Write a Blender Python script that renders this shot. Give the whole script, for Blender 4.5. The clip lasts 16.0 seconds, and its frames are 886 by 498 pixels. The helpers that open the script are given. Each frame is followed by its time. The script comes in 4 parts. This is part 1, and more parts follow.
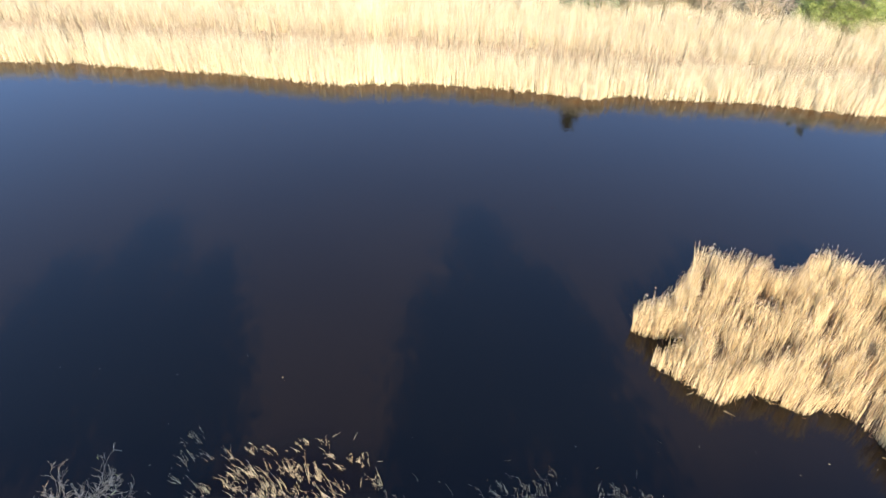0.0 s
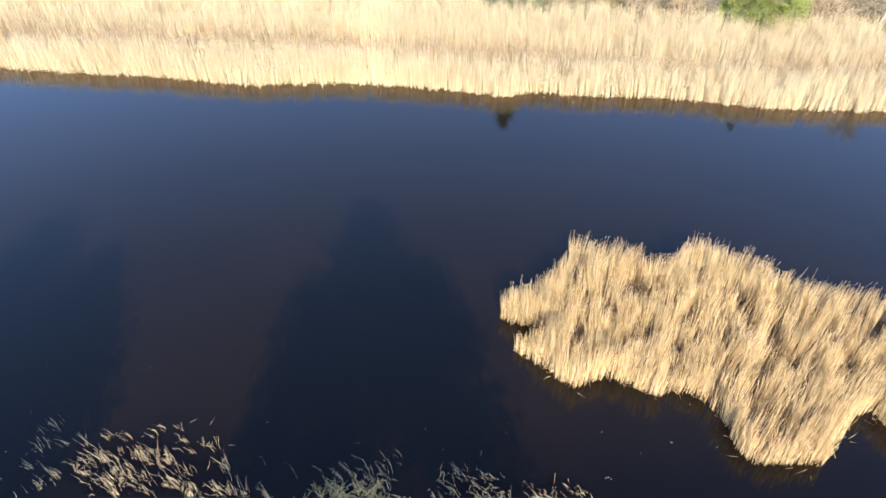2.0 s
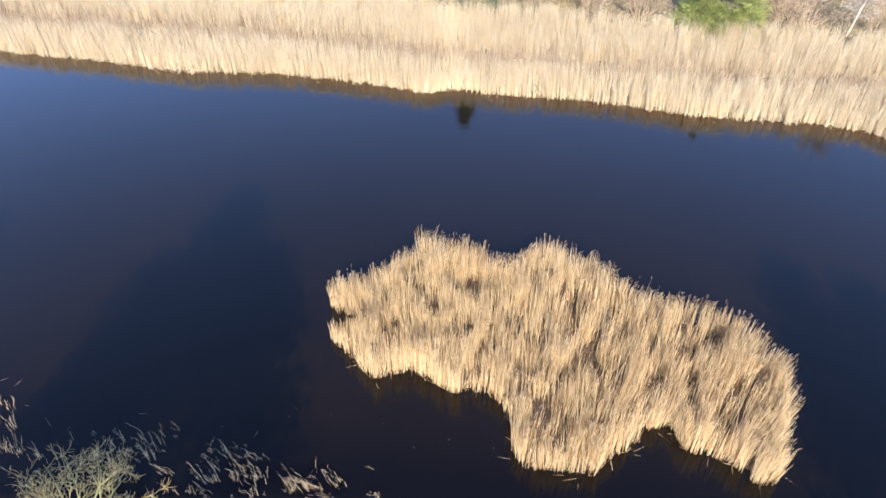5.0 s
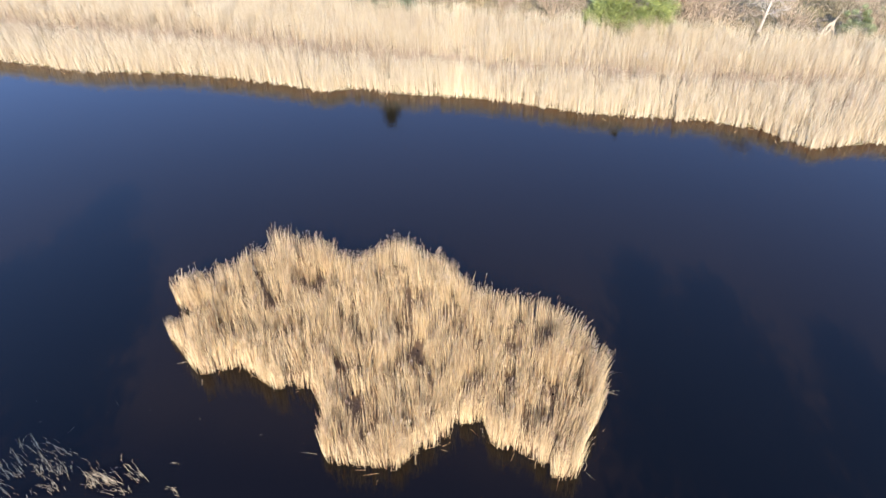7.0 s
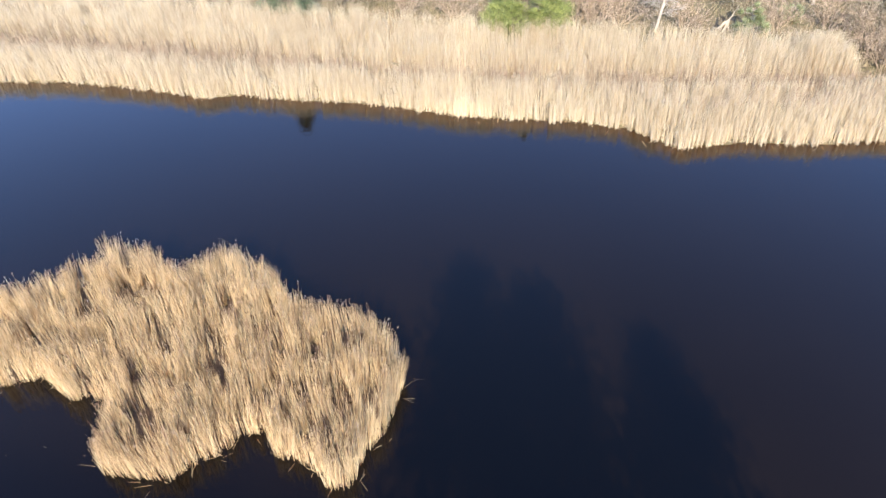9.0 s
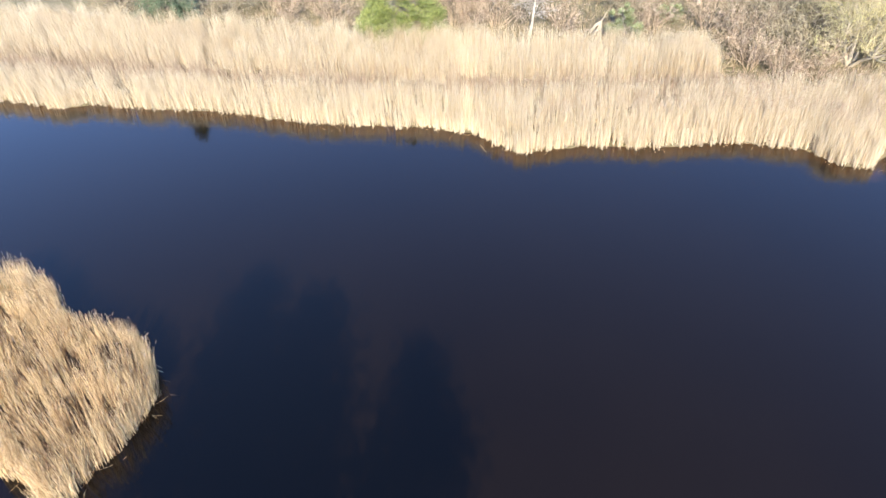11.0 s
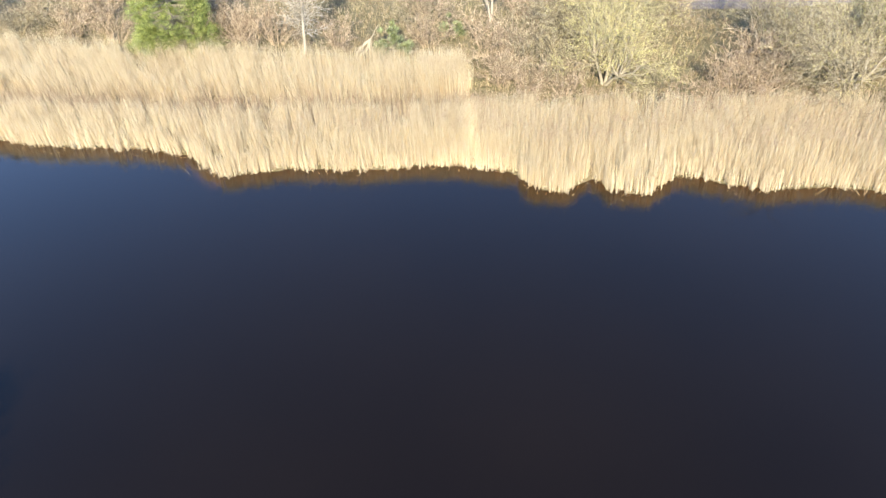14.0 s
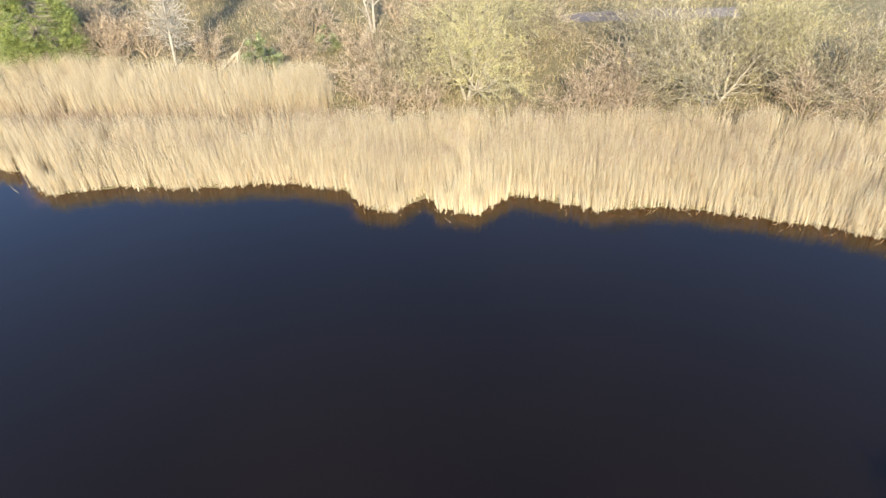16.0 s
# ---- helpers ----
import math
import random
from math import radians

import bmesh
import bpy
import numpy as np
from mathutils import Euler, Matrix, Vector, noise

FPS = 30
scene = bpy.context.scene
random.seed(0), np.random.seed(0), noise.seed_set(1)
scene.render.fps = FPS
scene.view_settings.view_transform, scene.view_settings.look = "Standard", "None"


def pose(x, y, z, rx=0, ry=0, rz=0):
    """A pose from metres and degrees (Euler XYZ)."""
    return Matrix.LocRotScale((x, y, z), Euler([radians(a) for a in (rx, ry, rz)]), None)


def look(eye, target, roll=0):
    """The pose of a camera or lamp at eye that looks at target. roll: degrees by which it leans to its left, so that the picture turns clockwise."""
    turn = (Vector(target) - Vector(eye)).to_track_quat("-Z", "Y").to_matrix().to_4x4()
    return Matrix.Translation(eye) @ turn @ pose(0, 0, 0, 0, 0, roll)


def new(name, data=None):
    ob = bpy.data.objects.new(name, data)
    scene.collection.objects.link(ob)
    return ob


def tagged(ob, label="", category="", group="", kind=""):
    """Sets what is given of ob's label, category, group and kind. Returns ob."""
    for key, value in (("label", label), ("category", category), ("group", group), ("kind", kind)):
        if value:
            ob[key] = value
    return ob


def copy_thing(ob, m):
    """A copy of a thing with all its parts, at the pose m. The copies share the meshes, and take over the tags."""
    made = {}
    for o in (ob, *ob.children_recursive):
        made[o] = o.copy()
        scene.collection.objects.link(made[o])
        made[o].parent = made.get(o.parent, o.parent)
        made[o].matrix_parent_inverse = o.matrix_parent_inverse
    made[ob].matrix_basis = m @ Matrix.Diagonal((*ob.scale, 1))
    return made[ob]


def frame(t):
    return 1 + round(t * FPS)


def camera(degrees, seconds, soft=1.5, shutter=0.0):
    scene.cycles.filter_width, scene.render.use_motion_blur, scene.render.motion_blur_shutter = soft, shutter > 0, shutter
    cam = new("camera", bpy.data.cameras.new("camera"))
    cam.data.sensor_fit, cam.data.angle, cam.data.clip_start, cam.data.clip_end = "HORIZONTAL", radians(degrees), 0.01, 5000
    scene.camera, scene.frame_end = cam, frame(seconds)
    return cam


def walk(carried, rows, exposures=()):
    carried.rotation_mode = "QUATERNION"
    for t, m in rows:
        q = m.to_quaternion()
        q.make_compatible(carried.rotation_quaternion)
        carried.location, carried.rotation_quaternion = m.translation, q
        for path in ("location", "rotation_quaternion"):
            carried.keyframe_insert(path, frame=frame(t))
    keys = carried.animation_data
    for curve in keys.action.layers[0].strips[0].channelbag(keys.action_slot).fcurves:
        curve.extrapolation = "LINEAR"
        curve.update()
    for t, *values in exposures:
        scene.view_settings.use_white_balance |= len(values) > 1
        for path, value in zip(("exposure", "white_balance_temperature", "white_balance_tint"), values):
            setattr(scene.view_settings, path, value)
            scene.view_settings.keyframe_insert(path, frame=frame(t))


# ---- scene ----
cam = camera(64.38, 16.0, soft=1.5)
# seconds, eye x y z, yaw, pitch, roll
ROWS = [
    (0.0, 1.664, -1.205, 31.232, 0.736, -40.123, 2.004),
    (0.5, 3.517, -1.654, 31.394, 0.706, -40.052, 1.864),
    (1.0, 5.446, -1.960, 31.446, 0.665, -39.959, 1.733),
    (1.5, 7.556, -2.189, 31.460, 0.794, -39.854, 1.417),
    (2.0, 9.649, -2.356, 31.436, 0.765, -39.730, 1.217),
    (2.5, 11.950, -2.389, 31.341, 0.874, -39.653, 0.984),
    (3.0, 14.206, -2.380, 31.312, 0.793, -39.640, 0.888),
    (3.2, 15.118, -2.355, 31.300, 0.800, -39.630, 0.845),
    (5.3, 25.670, -1.735, 31.115, 8.040, -39.570, 0.270),
    (5.5, 26.658, -1.647, 31.117, 8.054, -39.580, 0.237),
    (6.0, 29.131, -1.397, 31.168, 8.041, -39.660, 0.163),
    (6.5, 31.732, -1.108, 31.132, 8.179, -39.610, -0.040),
    (7.0, 34.383, -0.701, 31.153, 8.293, -39.603, -0.254),
    (7.5, 37.062, -0.255, 31.166, 8.445, -39.552, -0.534),
    (8.0, 39.883, 0.235, 31.116, 8.644, -39.473, -0.924),
    (8.5, 42.824, 0.807, 31.046, 8.842, -39.444, -1.240),
    (9.0, 45.874, 1.399, 30.897, 8.968, -39.349, -1.442),
    (11.5, 63.049, 5.310, 29.742, 9.665, -38.848, -2.661),
    (12.0, 66.833, 6.261, 29.503, 9.757, -38.754, -2.706),
    (12.5, 70.754, 7.092, 29.506, 9.906, -38.669, -2.886),
    (13.0, 74.792, 7.916, 29.241, 10.066, -38.362, -2.968),
    (13.5, 78.715, 8.894, 29.193, 10.078, -38.263, -2.972),
    (14.0, 82.681, 9.894, 28.844, 10.052, -37.947, -2.880),
    (14.5, 86.466, 10.917, 28.575, 9.947, -37.723, -2.824),
    (15.0, 89.774, 11.870, 28.416, 9.485, -37.651, -2.516),
    (15.5, 92.376, 12.727, 28.315, 9.357, -37.591, -2.450),
    (16.0, 94.127, 13.488, 28.246, 9.176, -37.451, -2.351),
]


def eye_pose(x, y, z, yaw, pitch, roll):
    return pose(x, y, z) @ pose(0, 0, 0, 0, 0, yaw) @ pose(0, 0, 0, 90 + pitch) @ pose(0, 0, 0, 0, 0, roll)


EXPOSURES = [(0.0, 2.2, 6740, 7.5), (3.0, 1.98, 6530, 9), (5.5, 1.87, 6200, 15.5), (9.0, 1.86, 6130, 15), (12.0, 2.02, 6160, 11.5), (14.5, 1.84, 6700, 6.5), (16.0, 1.75, 6780, 6.5)]
walk(cam, [(r[0], eye_pose(*r[1:])) for r in ROWS], EXPOSURES)

# ---- sky and sun ----
SUN_ELEV = radians(28)
SUN_WAY = Vector((-0.12, 1.0, -math.tan(SUN_ELEV) * 1.007)).normalized()   # the way the light goes
world = bpy.data.worlds.new("sky")
scene.world = world
world.use_nodes = True
wn = world.node_tree
sky = wn.nodes.new("ShaderNodeTexSky")
sky.sky_type = "NISHITA"
sky.sun_disc = False
sky.sun_elevation = SUN_ELEV
sky.sun_rotation = math.pi - 0.12
sky.air_density, sky.dust_density, sky.ozone_density = 1.0, 0.25, 5.5
hue = wn.nodes.new("ShaderNodeMix")
hue.data_type, hue.blend_type = "RGBA", "MULTIPLY"
hue.inputs["Factor"].default_value = 1.0
hue.inputs["B"].default_value = (1.07, 0.97, 1.0, 1)
wn.links.new(sky.outputs[0], hue.inputs["A"])
wn.links.new(hue.outputs["Result"], wn.nodes["Background"].inputs[0])
wn.nodes["Background"].inputs[1].default_value = 0.15
sun = new("sun", bpy.data.lights.new("sun", "SUN"))
sun.data.energy, sun.data.angle, sun.data.color = 3.9, radians(0.6), (1.0, 0.925, 0.77)
sun.matrix_world = look((0, -60, 60), Vector((0, -60, 60)) + SUN_WAY * 10)


# ---- materials ----
def material(name, shades, rough=0.8, patch=0.0, patch_size=6.0, grain=0.0, grain_size=0.02, bump=0.0, spec=0.3, through_light=0.0, streak=0.0, streak_size=0.12):
    """shades: base colours between which each blade, twig or spot varies; patch: how much broad patches shift it; grain: fine mottling."""
    m = bpy.data.materials.new(name)
    m.use_nodes = True
    nt = m.node_tree
    n, l = nt.nodes, nt.links
    bsdf = n["Principled BSDF"]
    bsdf.inputs["Roughness"].default_value = rough
    bsdf.inputs["Specular IOR Level"].default_value = spec
    geo = n.new("ShaderNodeNewGeometry")
    pos = n.new("ShaderNodeTexCoord")
    ramp = n.new("ShaderNodeValToRGB")
    while len(ramp.color_ramp.elements) < len(shades):
        ramp.color_ramp.elements.new(0.5)
    for k, c in enumerate(shades):
        ramp.color_ramp.elements[k].position = k / max(1, len(shades) - 1)
        ramp.color_ramp.elements[k].color = (*c, 1)
    big = n.new("ShaderNodeTexNoise")
    big.inputs["Scale"].default_value = 1 / patch_size
    big.inputs["Detail"].default_value = 3
    l.new(pos.outputs["Object"], big.inputs["Vector"])
    mix = n.new("ShaderNodeMath")
    mix.operation = "MULTIPLY_ADD"
    shift = n.new("ShaderNodeMath")
    shift.operation = "MULTIPLY_ADD"
    l.new(big.outputs["Fac"], shift.inputs[0])
    shift.inputs[1].default_value = patch * 2
    shift.inputs[2].default_value = -patch + (0.5 * grain if grain else 0)
    if streak:
        # bundles of stalks that differ in tone, drawn out along their height
        lay = n.new("ShaderNodeMapping")
        lay.inputs["Scale"].default_value = (1 / streak_size, 1 / streak_size, 0.06 / streak_size)
        l.new(pos.outputs["Object"], lay.inputs["Vector"])
        lines = n.new("ShaderNodeTexNoise")
        lines.inputs["Scale"].default_value = 1.0
        lines.inputs["Detail"].default_value = 2
        l.new(lay.outputs[0], lines.inputs["Vector"])
        add = n.new("ShaderNodeMath")
        add.operation = "MULTIPLY_ADD"
        l.new(lines.outputs["Fac"], add.inputs[0])
        add.inputs[1].default_value = streak * 2
        sub = n.new("ShaderNodeMath")
        sub.operation = "SUBTRACT"
        l.new(shift.outputs[0], sub.inputs[0])
        sub.inputs[1].default_value = streak
        l.new(sub.outputs[0], add.inputs[2])
        shift = add
    if grain:
        fine = n.new("ShaderNodeTexNoise")
        fine.inputs["Scale"].default_value = 1 / grain_size
        fine.inputs["Detail"].default_value = 5
        l.new(pos.outputs["Object"], fine.inputs["Vector"])
        l.new(fine.outputs["Fac"], mix.inputs[0])
        if bump:
            b = n.new("ShaderNodeBump")
            b.inputs["Strength"].default_value = bump
            b.inputs["Distance"].default_value = grain_size
            l.new(fine.outputs["Fac"], b.inputs["Height"])
            l.new(b.outputs["Normal"], bsdf.inputs["Normal"])
    else:
        l.new(geo.outputs["Random Per Island"], mix.inputs[0])
    mix.inputs[1].default_value = 1.0
    l.new(shift.outputs[0], mix.inputs[2])
    l.new(mix.outputs[0], ramp.inputs[0])
    l.new(ramp.outputs[0], bsdf.inputs["Base Color"])
    if through_light:
        tr = n.new("ShaderNodeBsdfTranslucent")
        l.new(ramp.outputs[0], tr.inputs["Color"])
        ms = n.new("ShaderNodeMixShader")
        ms.inputs[0].default_value = through_light
        l.new(bsdf.outputs[0], ms.inputs[1])
        l.new(tr.outputs[0], ms.inputs[2])
        l.new(ms.outputs[0], n["Material Output"].inputs[0])
    return m


STRAW = material("reed straw", [(0.30, 0.165, 0.085), (0.65, 0.465, 0.24), (0.77, 0.59, 0.325), (0.83, 0.68, 0.42)], 0.55, 0.2, 5.0, spec=0.3, streak=0.5, through_light=0.28)
STRAW_PALE = material("bleached reed", [(0.45, 0.34, 0.21), (0.585, 0.47, 0.305), (0.66, 0.56, 0.375), (0.71, 0.625, 0.435)], 0.6, 0.2, 6.0, spec=0.3, through_light=0.46, streak=0.06, streak_size=0.10)
LEAF_STRAW = material("reed leaf", [(0.50, 0.34, 0.19), (0.66, 0.49, 0.28), (0.77, 0.61, 0.38)], 0.6, 0.2, 4.0, through_light=0.28, streak=0.4)
PLUME_PALE = material("downy plume", [(0.50, 0.42, 0.36), (0.66, 0.58, 0.50)], 0.9, 0.1, 5.0, spec=0.1, through_light=0.2)
PLUME = material("reed plume", [(0.29, 0.18, 0.12), (0.45, 0.32, 0.22), (0.58, 0.45, 0.32)], 0.9, 0.25, 5.0, spec=0.1, through_light=0.2)
SEDGE = material("dead sedge", [(0.16, 0.11, 0.07), (0.28, 0.20, 0.13), (0.40, 0.30, 0.20)], 0.8, 0.25, 6.0, streak=0.4)
# litter colour kept very dark, with the shade between the stalks put in
SHADED_LITTER = material("shaded reed litter", [(0.025, 0.014, 0.009), (0.06, 0.036, 0.021), (0.12, 0.074, 0.04)], 0.9, 0.2, 3.0, 1.0, 0.15, 0.6)
SOIL = material("winter ground", [(0.07, 0.048, 0.033), (0.16, 0.115, 0.07), (0.25, 0.19, 0.12), (0.15, 0.125, 0.065)], 0.95, 0.35, 9.0, 0.9, 0.4, 0.8, 0.1)
PATH = material("path soil", [(0.085, 0.062, 0.055), (0.14, 0.108, 0.095), (0.21, 0.17, 0.145)], 0.9, 0.2, 4.0, 0.8, 0.3, 0.4, 0.1)
GRASS = material("dead grass", [(0.13, 0.088, 0.05), (0.26, 0.19, 0.11), (0.38, 0.295, 0.175), (0.26, 0.22, 0.10)], 0.8, 0.35, 5.0, streak=0.3, streak_size=0.4)
NEEDLES = material("spruce needles", [(0.065, 0.09, 0.024), (0.23, 0.26, 0.07), (0.43, 0.455, 0.155)], 0.6, 0.2, 2.0, through_light=0.12)
NEEDLES_BLUE = material("dark spruce needles", [(0.05, 0.075, 0.035), (0.10, 0.135, 0.07), (0.17, 0.20, 0.11)], 0.6, 0.2, 2.0, through_light=0.1)
NEEDLES_JUNIPER = material("juniper needles", [(0.08, 0.10, 0.042), (0.21, 0.23, 0.10), (0.36, 0.375, 0.19)], 0.6, 0.25, 1.2, through_light=0.1)
BARK = material("bark", [(0.10, 0.075, 0.05), (0.20, 0.16, 0.11), (0.28, 0.24, 0.18)], 0.9, 0.2, 1.0, 0.8, 0.08, 0.6, 0.1)
BARK_PALE = material("bleached bark", [(0.14, 0.115, 0.085), (0.25, 0.215, 0.165), (0.36, 0.315, 0.25)], 0.85, 0.2, 1.0, 0.8, 0.1, 0.4, 0.1)
TWIG_BROWN = material("brown twigs", [(0.14, 0.09, 0.055), (0.34, 0.25, 0.16), (0.55, 0.43, 0.29)], 0.85, 0.25, 2.5)
TWIG_GREY = material("grey twigs", [(0.085, 0.065, 0.038), (0.24, 0.19, 0.115), (0.48, 0.41, 0.265)], 0.85, 0.25, 2.5)
TWIG_PALE = material("bleached twigs", [(0.24, 0.20, 0.15), (0.36, 0.31, 0.24), (0.47, 0.42, 0.34)], 0.85, 0.2, 2.5)
TWIG_YELLOW = material("lichened twigs", [(0.17, 0.13, 0.07), (0.34, 0.285, 0.145), (0.50, 0.435, 0.245)], 0.85, 0.25, 2.5)
TWIG_LICHEN = material("lichened brown twigs", [(0.26, 0.16, 0.08), (0.44, 0.31, 0.13), (0.58, 0.45, 0.18)], 0.85, 0.25, 2.5)
BARK_WILLOW = material("willow bark", [(0.11, 0.085, 0.055), (0.22, 0.18, 0.12), (0.32, 0.27, 0.19)], 0.9, 0.2, 1.0, 0.8, 0.1, 0.5, 0.1)
REED_OLD = material("weathered reed", [(0.32, 0.21, 0.11), (0.56, 0.43, 0.25), (0.72, 0.59, 0.37)], 0.7, 0.2, 4.0, streak=0.4)
BARK_LICHEN = material("lichened bark", [(0.20, 0.16, 0.08), (0.38, 0.32, 0.13), (0.52, 0.46, 0.18)], 0.9, 0.2, 1.0, 0.8, 0.1, 0.4, 0.1)
LICHEN = material("yellow lichen", [(0.34, 0.295, 0.10), (0.49, 0.43, 0.145), (0.58, 0.52, 0.21)], 0.9, 0.2, 2.0)

WATER = bpy.data.materials.new("pond water")
WATER.use_nodes = True
nt = WATER.node_tree
nt.nodes.remove(nt.nodes["Principled BSDF"])
# brown scatter from below and the mirror of the surface, which fails when seen steeply
wb = nt.nodes.new("ShaderNodeBsdfDiffuse")
mirror = nt.nodes.new("ShaderNodeBsdfGlossy")
mirror.inputs["Roughness"].default_value = 0.06
slant = nt.nodes.new("ShaderNodeFresnel")
slant.inputs["IOR"].default_value = 1.333
gloss = nt.nodes.new("ShaderNodeMath")
gloss.operation, gloss.use_clamp = "MULTIPLY_ADD", True
gloss.inputs[1].default_value, gloss.inputs[2].default_value = 1.85, -0.0188
nt.links.new(slant.outputs[0], gloss.inputs[0])
skin = nt.nodes.new("ShaderNodeMixShader")
nt.links.new(gloss.outputs[0], skin.inputs[0])
nt.links.new(wb.outputs[0], skin.inputs[1])
nt.links.new(mirror.outputs[0], skin.inputs[2])
nt.links.new(skin.outputs[0], nt.nodes["Material Output"].inputs[0])
wc = nt.nodes.new("ShaderNodeTexCoord")
silt = nt.nodes.new("ShaderNodeTexNoise")
silt.inputs["Scale"].default_value = 0.05
silt.inputs["Detail"].default_value = 4
nt.links.new(wc.outputs["Object"], silt.inputs["Vector"])
tone = nt.nodes.new("ShaderNodeValToRGB")
tone.color_ramp.elements[0].position, tone.color_ramp.elements[0].color = 0.3, (0.0047, 0.0027, 0.0013, 1)
tone.color_ramp.elements[1].position, tone.color_ramp.elements[1].color = 0.7, (0.0070, 0.0041, 0.0020, 1)
nt.links.new(silt.outputs["Fac"], tone.inputs[0])
# brown reflection of the reeds, painted into the water colour where it is shallow
shallow = nt.nodes.new("ShaderNodeAttribute")
shallow.attribute_name = "shallows"
reflection_mottle = nt.nodes.new("ShaderNodeTexNoise")
reflection_mottle.inputs["Scale"].default_value = 0.9
reflection_mottle.inputs["Detail"].default_value = 5
nt.links.new(wc.outputs["Object"], reflection_mottle.inputs["Vector"])
seen = nt.nodes.new("ShaderNodeMath")
seen.operation = "MULTIPLY"
nt.links.new(shallow.outputs["Fac"], seen.inputs[0])
nt.links.new(reflection_mottle.outputs["Fac"], seen.inputs[1])
reed_reflection = nt.nodes.new("ShaderNodeMix")
reed_reflection.data_type = "RGBA"
nt.links.new(seen.outputs[0], reed_reflection.inputs["Factor"])
# water colour turns darker towards the near shore
near_mask = nt.nodes.new("ShaderNodeAttribute")
near_mask.attribute_name = "near_dark"
near_tone = nt.nodes.new("ShaderNodeMix")
near_tone.data_type = "RGBA"
nt.links.new(near_mask.outputs["Fac"], near_tone.inputs["Factor"])
nt.links.new(tone.outputs[0], near_tone.inputs["A"])
near_tone.inputs["B"].default_value = (0.0024, 0.0014, 0.0009, 1)
nt.links.new(near_tone.outputs["Result"], reed_reflection.inputs["A"])
reed_reflection.inputs["B"].default_value = (0.062, 0.026, 0.006, 1)
nt.links.new(reed_reflection.outputs["Result"], wb.inputs["Color"])
stretch = nt.nodes.new("ShaderNodeMapping")
stretch.inputs["Scale"].default_value = (0.6, 1.6, 1)
nt.links.new(wc.outputs["Object"], stretch.inputs["Vector"])
ripple = nt.nodes.new("ShaderNodeTexNoise")
ripple.inputs["Scale"].default_value = 1.4
ripple.inputs["Detail"].default_value = 4
nt.links.new(stretch.outputs[0], ripple.inputs["Vector"])
calm = nt.nodes.new("ShaderNodeTexNoise")
calm.inputs["Scale"].default_value = 0.06
nt.links.new(wc.outputs["Object"], calm.inputs["Vector"])
both = nt.nodes.new("ShaderNodeMath")
both.operation = "MULTIPLY"
nt.links.new(ripple.outputs["Fac"], both.inputs[0])
nt.links.new(calm.outputs["Fac"], both.inputs[1])
def ring_waves(cx, cy, wide, height):
    """Faint circular waves that die out from a centre."""
    far = nt.nodes.new("ShaderNodeVectorMath")
    far.operation = "DISTANCE"
    nt.links.new(wc.outputs["Object"], far.inputs[0])
    far.inputs[1].default_value = (cx, cy, 0)
    beat = nt.nodes.new("ShaderNodeMath")
    beat.operation = "MULTIPLY"
    nt.links.new(far.outputs["Value"], beat.inputs[0])
    beat.inputs[1].default_value = 2 * math.pi / 0.42
    swing = nt.nodes.new("ShaderNodeMath")
    swing.operation = "SINE"
    nt.links.new(beat.outputs[0], swing.inputs[0])
    fade = nt.nodes.new("ShaderNodeMapRange")
    fade.inputs["From Min"].default_value, fade.inputs["From Max"].default_value = 0.35 * wide, wide
    fade.inputs["To Min"].default_value, fade.inputs["To Max"].default_value = height, 0.0
    nt.links.new(far.outputs["Value"], fade.inputs["Value"])
    mul = nt.nodes.new("ShaderNodeMath")
    mul.operation = "MULTIPLY"
    nt.links.new(swing.outputs[0], mul.inputs[0])
    nt.links.new(fade.outputs[0], mul.inputs[1])
    return mul


for ring in ((20.5, 47.6, 3.2, 0.05), (24.8, 47.8, 3.6, 0.06), (20.3, 41.6, 2.6, 0.05), (41.5, 38.5, 3.0, 0.025)):
    total = nt.nodes.new("ShaderNodeMath")
    total.operation = "ADD"
    nt.links.new(both.outputs[0], total.inputs[0])
    nt.links.new(ring_waves(*ring).outputs[0], total.inputs[1])
    both = total
wbump = nt.nodes.new("ShaderNodeBump")
wbump.inputs["Strength"].default_value = 0.07
wbump.inputs["Distance"].default_value = 0.12
nt.links.new(both.outputs[0], wbump.inputs["Height"])
nt.links.new(wbump.outputs["Normal"], mirror.inputs["Normal"])


# ---- plan of the shores ----
FAR_SHORE = np.array([
    (-75, 61), (-42.7, 61.1), (-36, 61.4), (-28.8, 60.8), (-20.5, 60.4), (-16.6, 60.0), (-10.5, 59.2), (-6.8, 59.5), (-1, 60.2),
    (5.5, 59.7), (9.7, 59.2), (13.9, 58.2), (17.8, 59.5), (21.3, 58.8), (28.2, 58.9), (32.8, 58.4), (39.2, 57.4), (42.1, 57.3),
    (49.5, 57.4), (54, 56.6), (56.4, 54.4), (57.5, 53.8), (62.3, 55.3), (67.8, 55.5), (74.8, 56.9), (80.6, 56.2), (81.8, 54.1),
    (84.4, 53.8), (85.6, 55.8), (86.8, 55.8), (87.8, 54.1), (90.2, 54.1), (91.8, 56.1), (93, 56.9), (96.2, 55.8), (98.6, 55.2),
    (103.3, 56.3), (107.7, 55.6), (111.3, 54.9), (114.7, 54.3), (117, 53.2), (123, 52), (140, 51)])
